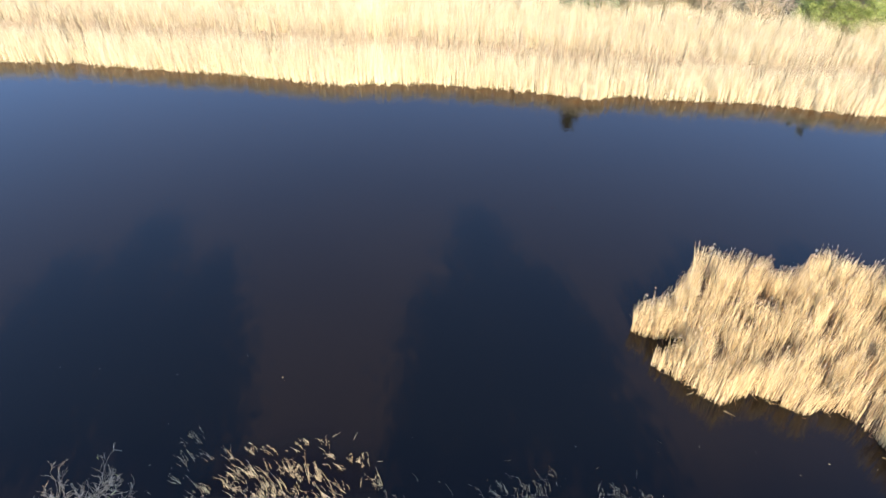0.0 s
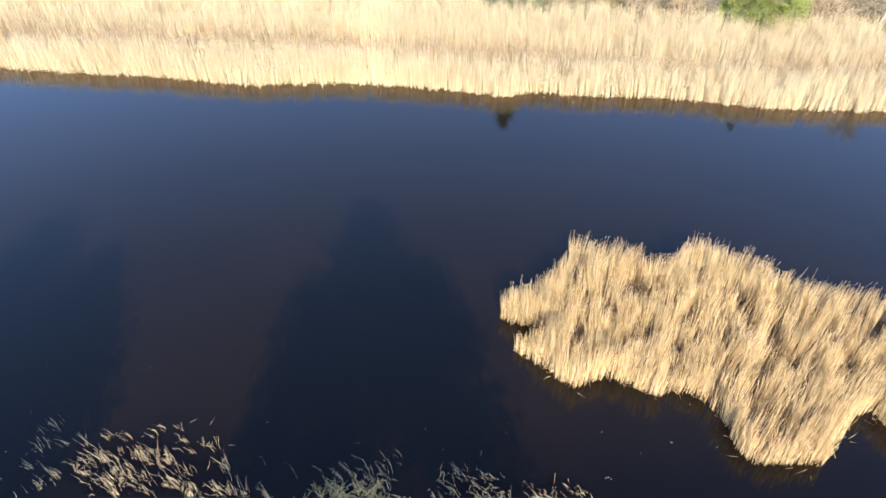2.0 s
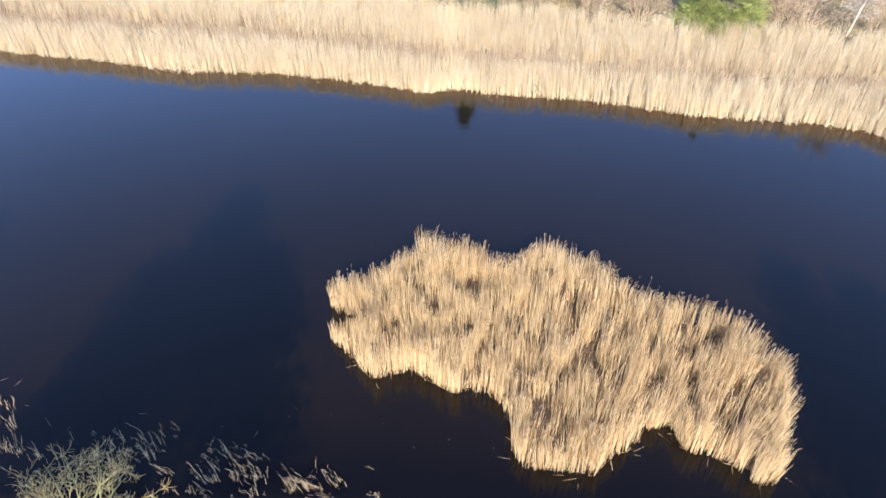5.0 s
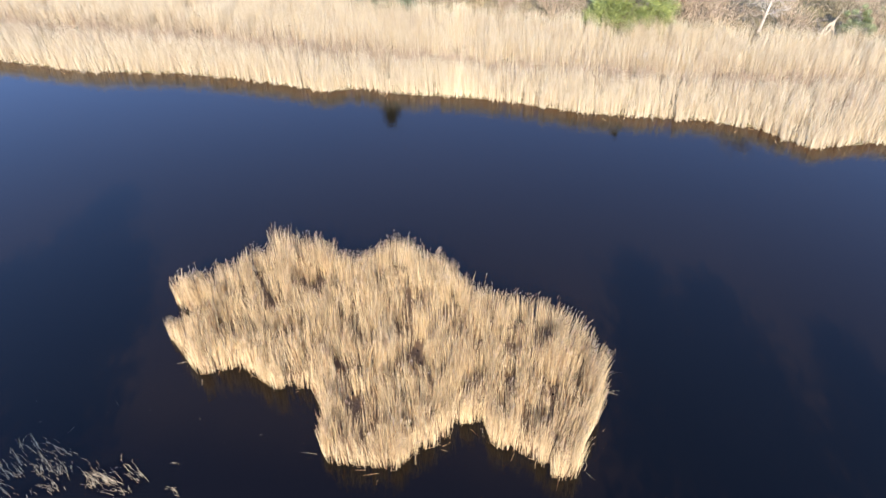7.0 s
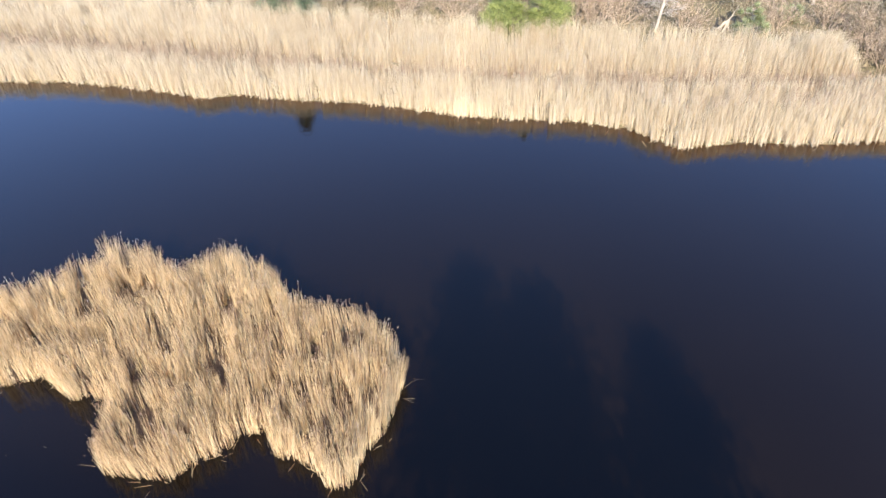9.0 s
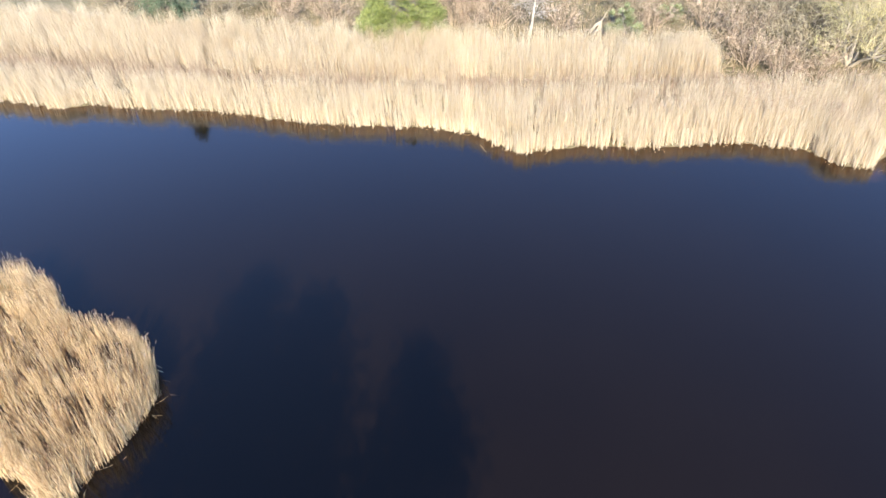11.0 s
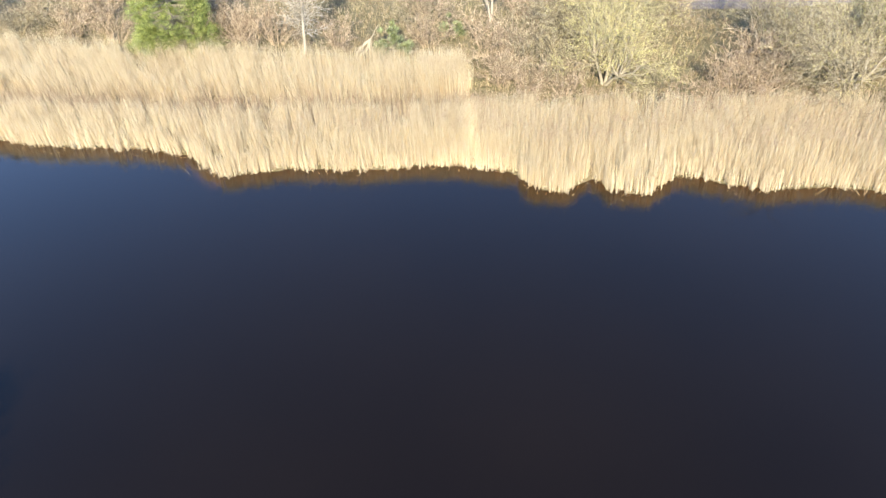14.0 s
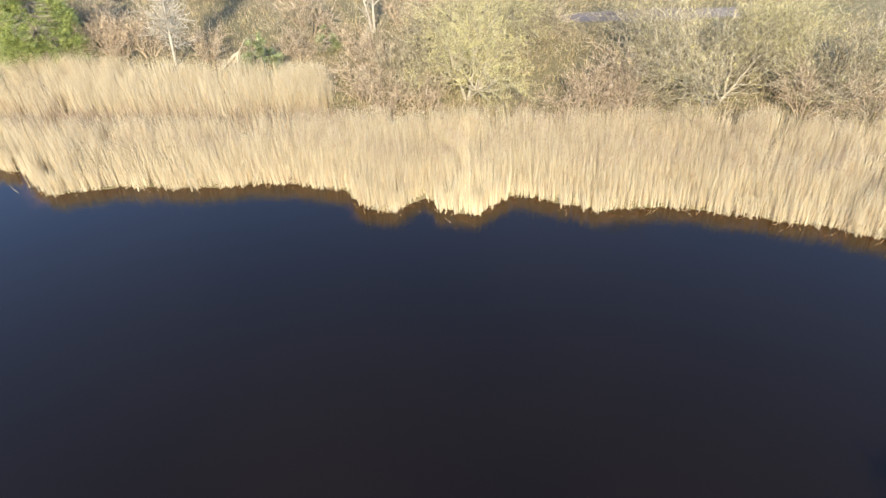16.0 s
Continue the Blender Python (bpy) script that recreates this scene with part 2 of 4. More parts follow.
ISLAND = np.array([
    (13.8, 26.3), (14.1, 26.0), (15.4, 24.9), (16.8, 23.6), (19.0, 24.5), (21.4, 23.2), (22.3, 23.6), (23.7, 23.4), (24.9, 21.8),
    (25.1, 19.8), (25.7, 19.0), (29.0, 19.1), (29.7, 20.1), (31.1, 21.0), (31.5, 22.3), (33.2, 22.5), (34.0, 21.1), (35.9, 20.8),
    (37.3, 19.5), (38.0, 19.9), (38.2, 21.7), (39.1, 23.6), (39.3, 26.7), (38.4, 28.3), (37.3, 29.3), (36.5, 30.3), (33.8, 30.4), (32.1, 30.6),
    (30.9, 31.4), (29.6, 33.3), (27.6, 34.5), (25.6, 34.8), (24.4, 33.2), (23.7, 32.1), (22.6, 33.0), (20.8, 34.2), (18.3, 34.6),
    (17.0, 32.8), (16.1, 30.9), (14.0, 29.6), (13.1, 28.9), (13.6, 28.5), (15.8, 28.3), (16.2, 27.4), (14.5, 26.5)])
NEAR_SHORE = 12.0


def far_shore(x):
    return np.interp(x, FAR_SHORE[:, 0], FAR_SHORE[:, 1])


def near_shore(x):
    return NEAR_SHORE + 0.6 * np.sin(x * 0.13) - np.clip((x - 25) * 0.1, 0, 6)


def ease(v):
    v = np.clip(v, 0, 1)
    return v * v * (3 - 2 * v)


def wave(x, y, size, seed=0.0):
    """Smooth unevenness between about -1 and 1, from crossed sines."""
    k = 2 * math.pi / size
    return (np.sin(k * (x + 0.6 * y) + seed) + np.sin(k * 1.31 * (y - 0.4 * x) + 2.1 * seed + 1) + np.sin(k * 0.73 * (x - 1.3 * y) + 3.7 * seed)
            + 0.6 * np.sin(k * 2.3 * (x + 0.2 * y) + 5 * seed) + 0.6 * np.sin(k * 2.1 * (y + 0.3 * x) + seed + 2)) / 4.2


def ground_z(x, y):
    x, y = np.asarray(x, float), np.asarray(y, float)
    over, under = y - far_shore(x), near_shore(x) - y
    dry = np.maximum(over, under)
    land = 0.02 + 0.25 * ease(dry / 5) + 0.5 * ease((dry - 8) / 18) + 0.10 * wave(x, y, 9) * ease(dry / 6)
    land += np.where(under > 0, 1.0 * ease(under / 14), 0)
    lake = -1.3 * ease(-dry / 4)
    return np.where(dry > 0, land, lake)


def inside(px, py, poly):
    hit = np.zeros(len(px), bool)
    a, b = poly, np.roll(poly, -1, 0)
    for (x0, y0), (x1, y1) in zip(a, b):
        cross = (y0 > py) != (y1 > py)
        with np.errstate(divide="ignore", invalid="ignore"):
            hit ^= cross & (px < (x1 - x0) * (py - y0) / (y1 - y0) + x0)
    return hit


def edge_distance(px, py, poly):
    best = np.full(len(px), 1e9)
    for (x0, y0), (x1, y1) in zip(poly, np.roll(poly, -1, 0)):
        dx, dy = x1 - x0, y1 - y0
        s = np.clip(((px - x0) * dx + (py - y0) * dy) / (dx * dx + dy * dy), 0, 1)
        best = np.minimum(best, np.hypot(px - x0 - s * dx, py - y0 - s * dy))
    return best


# ---- mesh helpers ----
def mesh_of(name, verts, faces, mat):
    """A mesh from arrays of vertices and of faces that all have the same number of corners."""
    verts, faces = np.asarray(verts, np.float32), np.asarray(faces, np.int32)
    me = bpy.data.meshes.new(name)
    me.vertices.add(len(verts))
    me.vertices.foreach_set("co", verts.ravel())
    k = faces.shape[1]
    me.loops.add(faces.size)
    me.loops.foreach_set("vertex_index", faces.ravel())
    me.polygons.add(len(faces))
    me.polygons.foreach_set("loop_start", np.arange(0, faces.size, k, dtype=np.int32))
    me.update(calc_edges=True)
    me.validate()
    me.materials.append(mat)
    return me


def part(name, me, parent, label=""):
    ob = new(name, me)
    ob.parent = parent
    return tagged(ob, label) if label else ob


def tubes(p0, p1, r0, r1, sides=3):
    """Tapered prisms along segments."""
    p0, p1 = np.asarray(p0, float), np.asarray(p1, float)
    r0, r1 = np.asarray(r0, float)[:, None], np.asarray(r1, float)[:, None]
    d = p1 - p0
    d /= np.linalg.norm(d, axis=1, keepdims=True) + 1e-9
    ref = np.where(np.abs(d[:, 2:3]) > 0.9, [[1.0, 0, 0]], [[0, 0, 1.0]])
    u = np.cross(d, ref)
    u /= np.linalg.norm(u, axis=1, keepdims=True) + 1e-9
    v = np.cross(d, u)
    rings = []
    for p, r in ((p0, r0), (p1, r1)):
        for k in range(sides):
            a = 2 * math.pi * k / sides
            rings.append(p + r * (math.cos(a) * u + math.sin(a) * v))
    verts = np.stack(rings, 1).reshape(-1, 3)
    base = np.arange(len(p0))[:, None] * 2 * sides
    faces = [np.concatenate([base + k, base + (k + 1) % sides, base + sides + (k + 1) % sides, base + sides + k], 1) for k in range(sides)]
    return verts, np.stack(faces, 1).reshape(-1, 4)


def stalks(base, tip, width, bow, rng, sides=3):
    """Reed stalks: two-piece tapered prisms from base to tip, bowed by the vectors bow."""
    n = len(base)
    mid = 0.5 * (base + tip) + bow
    turn = rng.uniform(0, 2 * math.pi, n)
    rings = []
    for p, r in ((base, 1.0), (mid, 0.85), (tip, 0.35)):
        for k in range(sides):
            a = turn + 2 * math.pi * k / sides
            off = np.stack([np.cos(a), np.sin(a), 0 * a], 1) * (width * r)[:, None] * 0.5
            rings.append(p + off)
    verts = np.stack(rings, 1).reshape(-1, 3)
    start = np.arange(n)[:, None] * 3 * sides
    faces = []
    for lev in (0, sides):
        for k in range(sides):
            faces.append(np.concatenate([start + lev + k, start + lev + (k + 1) % sides, start + lev + sides + (k + 1) % sides, start + lev + sides + k], 1))
    return verts, np.stack(faces, 1).reshape(-1, 4)


def blades(base, tip, width, rng):
    """Folded leaf blades, two faces along a keel, from base to tip."""
    n = len(base)
    a = rng.uniform(0, 2 * math.pi, n)
    side = np.stack([np.cos(a), np.sin(a), 0 * a], 1) * width[:, None] * 0.5
    keel = np.stack([-np.sin(a), np.cos(a), 0 * a], 1) * width[:, None] * 0.25
    verts = np.stack([base - side, base + keel, base + side, tip - side * 0.25, tip + keel * 0.3, tip + side * 0.25], 1).reshape(-1, 3)
    s = np.arange(n)[:, None] * 6
    faces = np.stack([np.concatenate([s, s + 1, s + 4, s + 3], 1), np.concatenate([s + 1, s + 2, s + 5, s + 4], 1)], 1).reshape(-1, 4)
    return verts, faces


def spears(base, tip, width, rng):
    """Slender folded blades that run out to a point."""
    n = len(base)
    a = rng.uniform(0, 2 * math.pi, n)
    side = np.stack([np.cos(a), np.sin(a), 0 * a], 1) * width[:, None] * 0.5
    keel = np.stack([-np.sin(a), np.cos(a), 0 * a], 1) * width[:, None] * 0.25
    verts = np.stack([base - side, base + keel, base + side, tip], 1).reshape(-1, 3)
    s = np.arange(n)[:, None] * 4
    return verts, np.stack([np.concatenate([s, s + 1, s + 3], 1), np.concatenate([s + 1, s + 2, s + 3], 1)], 1).reshape(-1, 3)


def plume_mesh(tip, size, rng):
    """Nodding seed plumes: flat-sided spindles hung from each tip, all swept by the same wind."""
    n = len(tip)
    sweep = np.stack([0.35 + 0.25 * rng.normal(size=n), 0.10 + 0.25 * rng.normal(size=n), 0.9 + 0 * tip[:, 0]], 1)
    top = tip + sweep * size[:, None]
    mid = 0.5 * (tip + top)
    a = rng.uniform(0, 2 * math.pi, n)
    w = size[:, None] * 0.085
    c1, c2 = np.stack([np.cos(a), np.sin(a), 0 * a], 1) * w, np.stack([-np.sin(a), np.cos(a), 0 * a], 1) * w
    verts = np.stack([tip, mid + c1, mid + c2, mid - c1, mid - c2, top], 1).reshape(-1, 3)
    s = np.arange(n)[:, None] * 6
    tri = [(0, 1, 2), (0, 2, 3), (0, 3, 4), (0, 4, 1), (5, 2, 1), (5, 3, 2), (5, 4, 3), (5, 1, 4)]
    faces = np.stack([np.concatenate([s + i, s + j, s + k], 1) for i, j, k in tri], 1).reshape(-1, 3)
    return verts, faces


# ---- ground and water ----
def axis(lo, hi, step, far):
    inner = list(np.arange(lo, hi + 0.01, step))
    out, d = [], step
    while d < far:
        d *= 1.6
        out.append(d)
    return np.array([lo - d for d in reversed(out)] + inner + [hi + d for d in out])


gx, gy = axis(-75, 140, 1.25, 3000), axis(-14, 112, 1.0, 3000)
X, Y = np.meshgrid(gx, gy)
Z = ground_z(X, Y)
nx, ny = len(gx), len(gy)
idx = np.arange(nx * ny).reshape(ny, nx)
quads = np.stack([idx[:-1, :-1], idx[:-1, 1:], idx[1:, 1:], idx[1:, :-1]], -1).reshape(-1, 4)
ground = tagged(new("ground", mesh_of("ground", np.stack([X, Y, Z], -1).reshape(-1, 3), quads, SOIL)),
                "brown winter ground with dead grass behind the reeds", "ground", kind="structure")
ground.data.shade_smooth()
wx, wy = np.r_[-3000, -300, np.arange(-75, 140.1, 0.6), 400, 3000], np.r_[-30, 0, np.arange(12, 26, 0.4), 35, 45, np.arange(49, 63.1, 0.3)]
WX, WY = np.meshgrid(wx, wy)
idx = np.arange(WX.size).reshape(WX.shape)
quads = np.stack([idx[:-1, :-1], idx[:-1, 1:], idx[1:, 1:], idx[1:, :-1]], -1).reshape(-1, 4)
water = tagged(new("water", mesh_of("water", np.stack([WX, WY, 0 * WX], -1).reshape(-1, 3), quads, WATER)),
               "still dark blue-brown pond water reflecting clear sky", "water", kind="structure")
# how far the darker near-shore colour is mixed in, fading out by x = 60
near_dark = ease((22.5 + 0.7 * wave(WX, 0 * WX, 4.5, 2) - WY) / 5.5) * ease((60 - WX) / 12)
water.data.attributes.new("near_dark", "FLOAT", "POINT").data.foreach_set("value", near_dark.ravel().astype(np.float32))
# shallow margin, where the painted reed reflection is mixed in
water.data.attributes.new("shallows", "FLOAT", "POINT").data.foreach_set("value", ease(1 + ground_z(WX, WY) / 0.75 + 0.2 * wave(WX, WY, 3.0, 4)).ravel().astype(np.float32))

# a worn track behind the scrub
def track_y(x):
    return 92.5 + 2.0 * np.sin(x * 0.06) + 0.03 * (x - 90)


tx = np.arange(95, 117, 2.0)
ty = track_y(tx)
tw = 1.7 + 0.4 * np.sin(tx * 0.31)
rows_ = [np.stack([tx, ty + s * tw, ground_z(tx, ty + s * tw) + 0.03], 1) for s in (-1, -0.33, 0.33, 1)]
pv = np.stack(rows_, 1).reshape(-1, 3)
i0 = np.arange(len(tx) - 1)[:, None] * 4
pq = np.concatenate([np.concatenate([i0 + k, i0 + 4 + k, i0 + 5 + k, i0 + 1 + k], 1) for k in range(3)])
tagged(new("path", mesh_of("path", pv, pq, PATH)), "bare pinkish-grey earth track behind the bushes", "path", kind="structure")


# ---- reeds ----
HOLES = [(21.6, 31.2, 0.6, 0.5), (28.0, 29.8, 0.22, 0.9), (29.0, 26.6, 0.24, 1.1), (22.7, 26.0, 0.16, 0.8), (19.6, 29.2, 0.16, 0.8), (34.7, 29.6, 0.14, 0.8), (32.4, 26.9, 0.12, 0.7)]


def clumped(rng, cx, cy, each, spread):
    """Stalk feet gathered in tussocks round the given centres: x, y and the tussock's number."""
    m = rng.poisson(each, len(cx))
    k = np.repeat(np.arange(len(cx)), m)
    r, a = spread * np.sqrt(rng.uniform(0, 1, len(k))) * rng.uniform(0.6, 1.2, len(cx))[k], rng.uniform(0, 2 * math.pi, len(k))
    return cx[k] + r * np.cos(a), cy[k] + r * np.sin(a), k


def stuff(ob):
    return tagged(ob, kind="stuff")


def reed_island():
    rng = np.random.default_rng(11)
    m = 1250
    cx, cy = rng.uniform(12.5, 40.4, m), rng.uniform(18.3, 35.6, m)
    ok = inside(cx, cy, ISLAND)
    for hx, hy, ha, hb in HOLES:
        ok &= ((cx - hx) / (1.25 * ha)) ** 2 + ((cy - hy) / (1.15 * hb)) ** 2 > 1
    cx, cy = cx[ok], cy[ok]
    # a closer row of tussocks along the shore
    rim = np.concatenate([np.linspace(a, b, max(2, int(np.hypot(*(b - a)) / 0.28)), endpoint=False) for a, b in zip(ISLAND, np.roll(ISLAND, -1, 0))])
    mid = rim.mean(0)
    rim = rim + rng.normal(0, 0.16, rim.shape)
    cx, cy = np.r_[cx, rim[:, 0]], np.r_[cy, rim[:, 1]]
    m = len(cx)
    tall = 2.1 + 0.36 * wave(cx, cy, 3.6, 3) + rng.normal(0, 0.13, m)
    tall -= 0.6 * ease(1.6 - np.hypot(cx - 14.2, cy - 26.2))
    tall[-len(rim):] -= rng.uniform(0.0, 0.45, len(rim))
    tall += 0.2 * ease((cx - 36.2) / 2.0) * ease((cy - 21.5) / 2.5)
    # lower growth on the water side of each gap
    for hx, hy, ha, hb in HOLES:
        tall *= 1 - 0.42 * ease(1.7 - np.hypot((cx - hx) / (1.3 * ha + 0.1), (cy - hy + 0.9) / (hb + 0.5)))
    way = np.stack([0.12 * wave(cx, cy, 5.0, 7), 0.08 * wave(cx, cy, 4.4, 9)], 1) + rng.normal(0, 0.05, (m, 2))
    way[:, 0] += 0.08 * ease((cx - 36.3) / 2.2)
    px, py, k = clumped(rng, cx, cy, 22, 0.38)
    clear = np.ones(len(px), bool)
    for hx, hy, ha, hb in HOLES:
        clear &= ((px - hx) / (1.0 * ha)) ** 2 + ((py - hy) / (0.9 * hb)) ** 2 > 1
    near_edge = edge_distance(px, py, ISLAND)
    clear &= inside(px, py, ISLAND) | (near_edge < 0.22)
    px, py, k = px[clear], py[clear], k[clear]
    n = len(px)
    h = np.clip(tall[k] + rng.normal(0, 0.14, n), 0.5, 2.9)
    h *= np.where(rng.uniform(size=n) < 0.02, 1.2, 1)
    fan = np.stack([px - cx[k], py - cy[k]], 1) * 0.2
    lean = (way[k] + fan + rng.normal(0, 0.04, (n, 2))) * h[:, None]
    base = np.stack([px, py, np.full(n, -0.12)], 1)
    tip = base + np.concatenate([lean, h[:, None] + 0.12], 1)
    bow = np.concatenate([-0.14 * lean + rng.normal(0, 0.03, (n, 2)), np.zeros((n, 1))], 1)
    root = tagged(new("reed_island"), "dense island of dry straw-coloured reeds standing in the pond", "reed island", kind="stuff")
    stuff(part("stems", mesh_of("stems", *stalks(base, tip, rng.uniform(0.012, 0.023, n), bow, rng), STRAW), root))
    # dry leaves held close to the stalks, streaming to one side
    k2 = np.flatnonzero(rng.uniform(size=n) < 0.8)
    s = rng.uniform(0.1, 0.65, len(k2))[:, None]
    b = base[k2] * (1 - s) + tip[k2] * s + bow[k2] * (4 * s * (1 - s))
    out = (tip - base)[k2] * rng.uniform(0.2, 0.4, len(k2))[:, None] + np.stack([0.02 + rng.normal(0, 0.06, len(k2)), rng.normal(0, 0.06, len(k2)), 0 * k2], 1)
    stuff(part("leaves", mesh_of("leaves", *spears(b, b + out, rng.uniform(0.016, 0.03, len(k2)), rng), LEAF_STRAW), root))
    some = rng.uniform(size=n) < 0.15
    stuff(part("plumes", mesh_of("plumes", *plume_mesh(tip[some], rng.uniform(0.14, 0.28, some.sum()), rng), PLUME), root, "purplish-brown nodding reed plumes"))
    # a few taller stalks with pale downy heads
    high = np.concatenate([rng.choice(np.flatnonzero((edge_distance(px, py, ISLAND) < 0.9) & (py > 26)), 150, replace=False), rng.choice(n, 50, replace=False)])
    hb, ht = base[high], tip[high] + np.stack([rng.normal(0, 0.05, 200), rng.normal(0, 0.05, 200), rng.uniform(0.15, 0.5, 200)], 1)
    stuff(part("tall_stems", mesh_of("tall_stems", *stalks(hb, ht, np.full(200, 0.016), np.zeros((200, 3)), rng), STRAW), root))
    stuff(part("heads", mesh_of("heads", *plume_mesh(ht, rng.uniform(0.12, 0.2, 200), rng), PLUME_PALE), root, "pale downy seed heads on taller stalks"))
    # matted litter at the foot, its colour darkened to paint shade into the gaps
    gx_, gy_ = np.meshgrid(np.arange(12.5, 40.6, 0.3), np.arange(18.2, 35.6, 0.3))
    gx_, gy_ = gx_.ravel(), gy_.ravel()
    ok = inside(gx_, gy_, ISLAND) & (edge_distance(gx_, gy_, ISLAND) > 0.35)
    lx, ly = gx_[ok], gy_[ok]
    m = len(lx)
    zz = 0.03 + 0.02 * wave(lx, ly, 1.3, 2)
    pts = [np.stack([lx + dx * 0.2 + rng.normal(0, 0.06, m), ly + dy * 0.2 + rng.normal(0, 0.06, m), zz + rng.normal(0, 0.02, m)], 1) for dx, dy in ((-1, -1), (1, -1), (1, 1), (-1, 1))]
    stuff(part("litter", mesh_of("litter", np.stack(pts, 1).reshape(-1, 3), np.arange(m * 4).reshape(m, 4), SHADED_LITTER), root, "matted reed litter, darkened for the shade in the gaps"))
    # bent and floating stalks round the rim
    m = 260
    q = rim[rng.integers(0, len(rim), m)] + rng.normal(0, 0.35, (m, 2))
    q = q[edge_distance(q[:, 0], q[:, 1], ISLAND) < 0.9]
    m = len(q)
    a = rng.uniform(0, 2 * math.pi, m)
    ln = rng.uniform(0.25, 0.9, m)
    b = np.concatenate([q, np.full((m, 1), -0.02)], 1)
    t = b + np.stack([np.cos(a) * ln, np.sin(a) * ln, rng.uniform(0.01, 0.5, m) * ln], 1)
    stuff(part("bent_stems", mesh_of("bent_stems", *stalks(b, t, rng.uniform(0.015, 0.03, m), np.zeros((m, 3)), rng), STRAW), root, "bent broken stalks lying on the water"))


reed_island()

STRIP = np.array([(-80, 67.5), (-20, 67.2), (0, 66.5), (17, 65.0), (36, 63.6), (57, 64.2), (75, 66.0), (90, 66), (140, 66)])
BACK = np.array([(-80, 80), (8, 78), (14, 76.6), (20, 76.3), (37, 74.6), (44, 73.6), (49, 74.6), (64, 73.2), (70.5, 73.4), (73.4, 71.6), (74.8, 69), (75.6, 66), (82, 65.2), (94, 66.6), (107, 67.8), (116, 66.8), (140, 66)])


def bank_reeds():
    rng = np.random.default_rng(23)
    lo, hi = -54, 128
    m = 6800
    cx = rng.uniform(lo, hi, m)
    shore = far_shore(cx) + 0.18 * wave(cx, 0 * cx, 2.6, 3)
    back = np.interp(cx, BACK[:, 0], BACK[:, 1]) + 0.8 * wave(cx, 0 * cx, 5, 6)
    cy = shore + 0.8 + rng.uniform(0, 1, m) * (back - shore - 0.8)
    # a closer front rank at the water
    fx = np.arange(lo, hi, 0.16) + rng.normal(0, 0.1, len(np.arange(lo, hi, 0.16)))
    fy = far_shore(fx) + 0.12 + 0.22 * wave(fx, 0 * fx, 2.6, 3) + 0.35 * wave(fx, 0 * fx, 1.1, 1) + rng.normal(0.15, 0.35, len(fx))
    # the steep sides of the little points
    sx = np.concatenate([np.linspace(a, b, 10) for a, b in zip(FAR_SHORE[:-1], FAR_SHORE[1:]) if abs(b[1] - a[1]) > 1.2])
    sx = sx + rng.normal(0, 0.12, sx.shape)
    # the round tuft that ends the rear belt
    ta, tr = rng.uniform(0, 2 * math.pi, 90), np.sqrt(rng.uniform(0, 1, 90))
    ux, uy = 72.9 + 2.2 * tr * np.cos(ta), 70.0 + 2.8 * tr * np.sin(ta)
    cx, cy = np.r_[cx, fx, sx[:, 0], ux], np.r_[cy, fy, sx[:, 1] + 0.15, uy]
    m = len(cx)
    d = cy - far_shore(cx)
    strip = np.abs(cy - np.interp(cx, STRIP[:, 0], STRIP[:, 1]) - 0.5 * wave(cx, cy, 6, 2))
    low = ease(1.35 - strip / np.where(cx < 20, 2.3, 1.6)) * np.where(cx < 20, 0.75, 1.0) * ease((80 - cx) / 5)
    rear = ease((cy - np.interp(cx, STRIP[:, 0], STRIP[:, 1]) - 1.4) / 0.8) * ease((78 - cx) / 4)
    low = np.maximum(low, 0.4 * ease((wave(cx, cy * 2.2, 11, 4) - 0.30) / 0.3) * (d > 4))
    low[-90:] = 0
    brim = np.interp(cx, [40, 62], [0.35, 0.75])
    tall = 2.4 + 0.14 * wave(cx, cy, 5.5, 3) + rng.normal(0, 0.09, m) - 1.25 * low + 0.25 * rear - brim * (1 - ease(d / 2.2))
    tall[-90:] += 1.4 * (1 - tr ** 2)
    way = np.stack([0.03 * wave(cx, cy, 7, 7) - 0.03, -0.02 + 0.04 * wave(cx, cy, 6, 9)], 1) + rng.normal(0, 0.022, (m, 2))
    px, py, k = clumped(rng, cx, cy, 40, 0.7)
    notch = rng.normal(0, 1, 1400)[np.clip(((px - lo) / 0.13).astype(int), 0, 1399)]
    ragged = 0.42 * wave(px, 0 * px, 2.1, 1) + 0.42 * wave(px, 0 * px, 0.8, 5) + 0.24 * notch
    wet = py < far_shore(px) - 0.05 + ragged
    px, py, k = px[~wet], py[~wet], k[~wet]
    n = len(px)
    h = np.clip(tall[k] + rng.normal(0, 0.18, n), 0.4, 3.3)
    z = np.maximum(ground_z(px, py), -0.15) - 0.05
    fan = np.stack([px - cx[k], py - cy[k]], 1) * 0.05
    lean = (way[k] + fan + rng.normal(0, 0.04, (n, 2))) * h[:, None]
    base = np.stack([px, py, z], 1)
    tip = base + np.concatenate([lean, h[:, None]], 1)
    sedge = rng.uniform(size=n) < 0.02 + 0.8 * low[k]
    root = tagged(new("reed_bed"), "broad belt of pale dry reeds along the far bank", "reed bed", kind="stuff")
    stuff(part("stems", mesh_of("stems", *spears(base[~sedge], tip[~sedge], rng.uniform(0.018, 0.040, (~sedge).sum()), rng), STRAW_PALE), root))
    stuff(part("sedge", mesh_of("sedge", *spears(base[sedge], tip[sedge], rng.uniform(0.025, 0.045, sedge.sum()), rng), SEDGE), root, "shorter brown dead sedge among the reeds"))
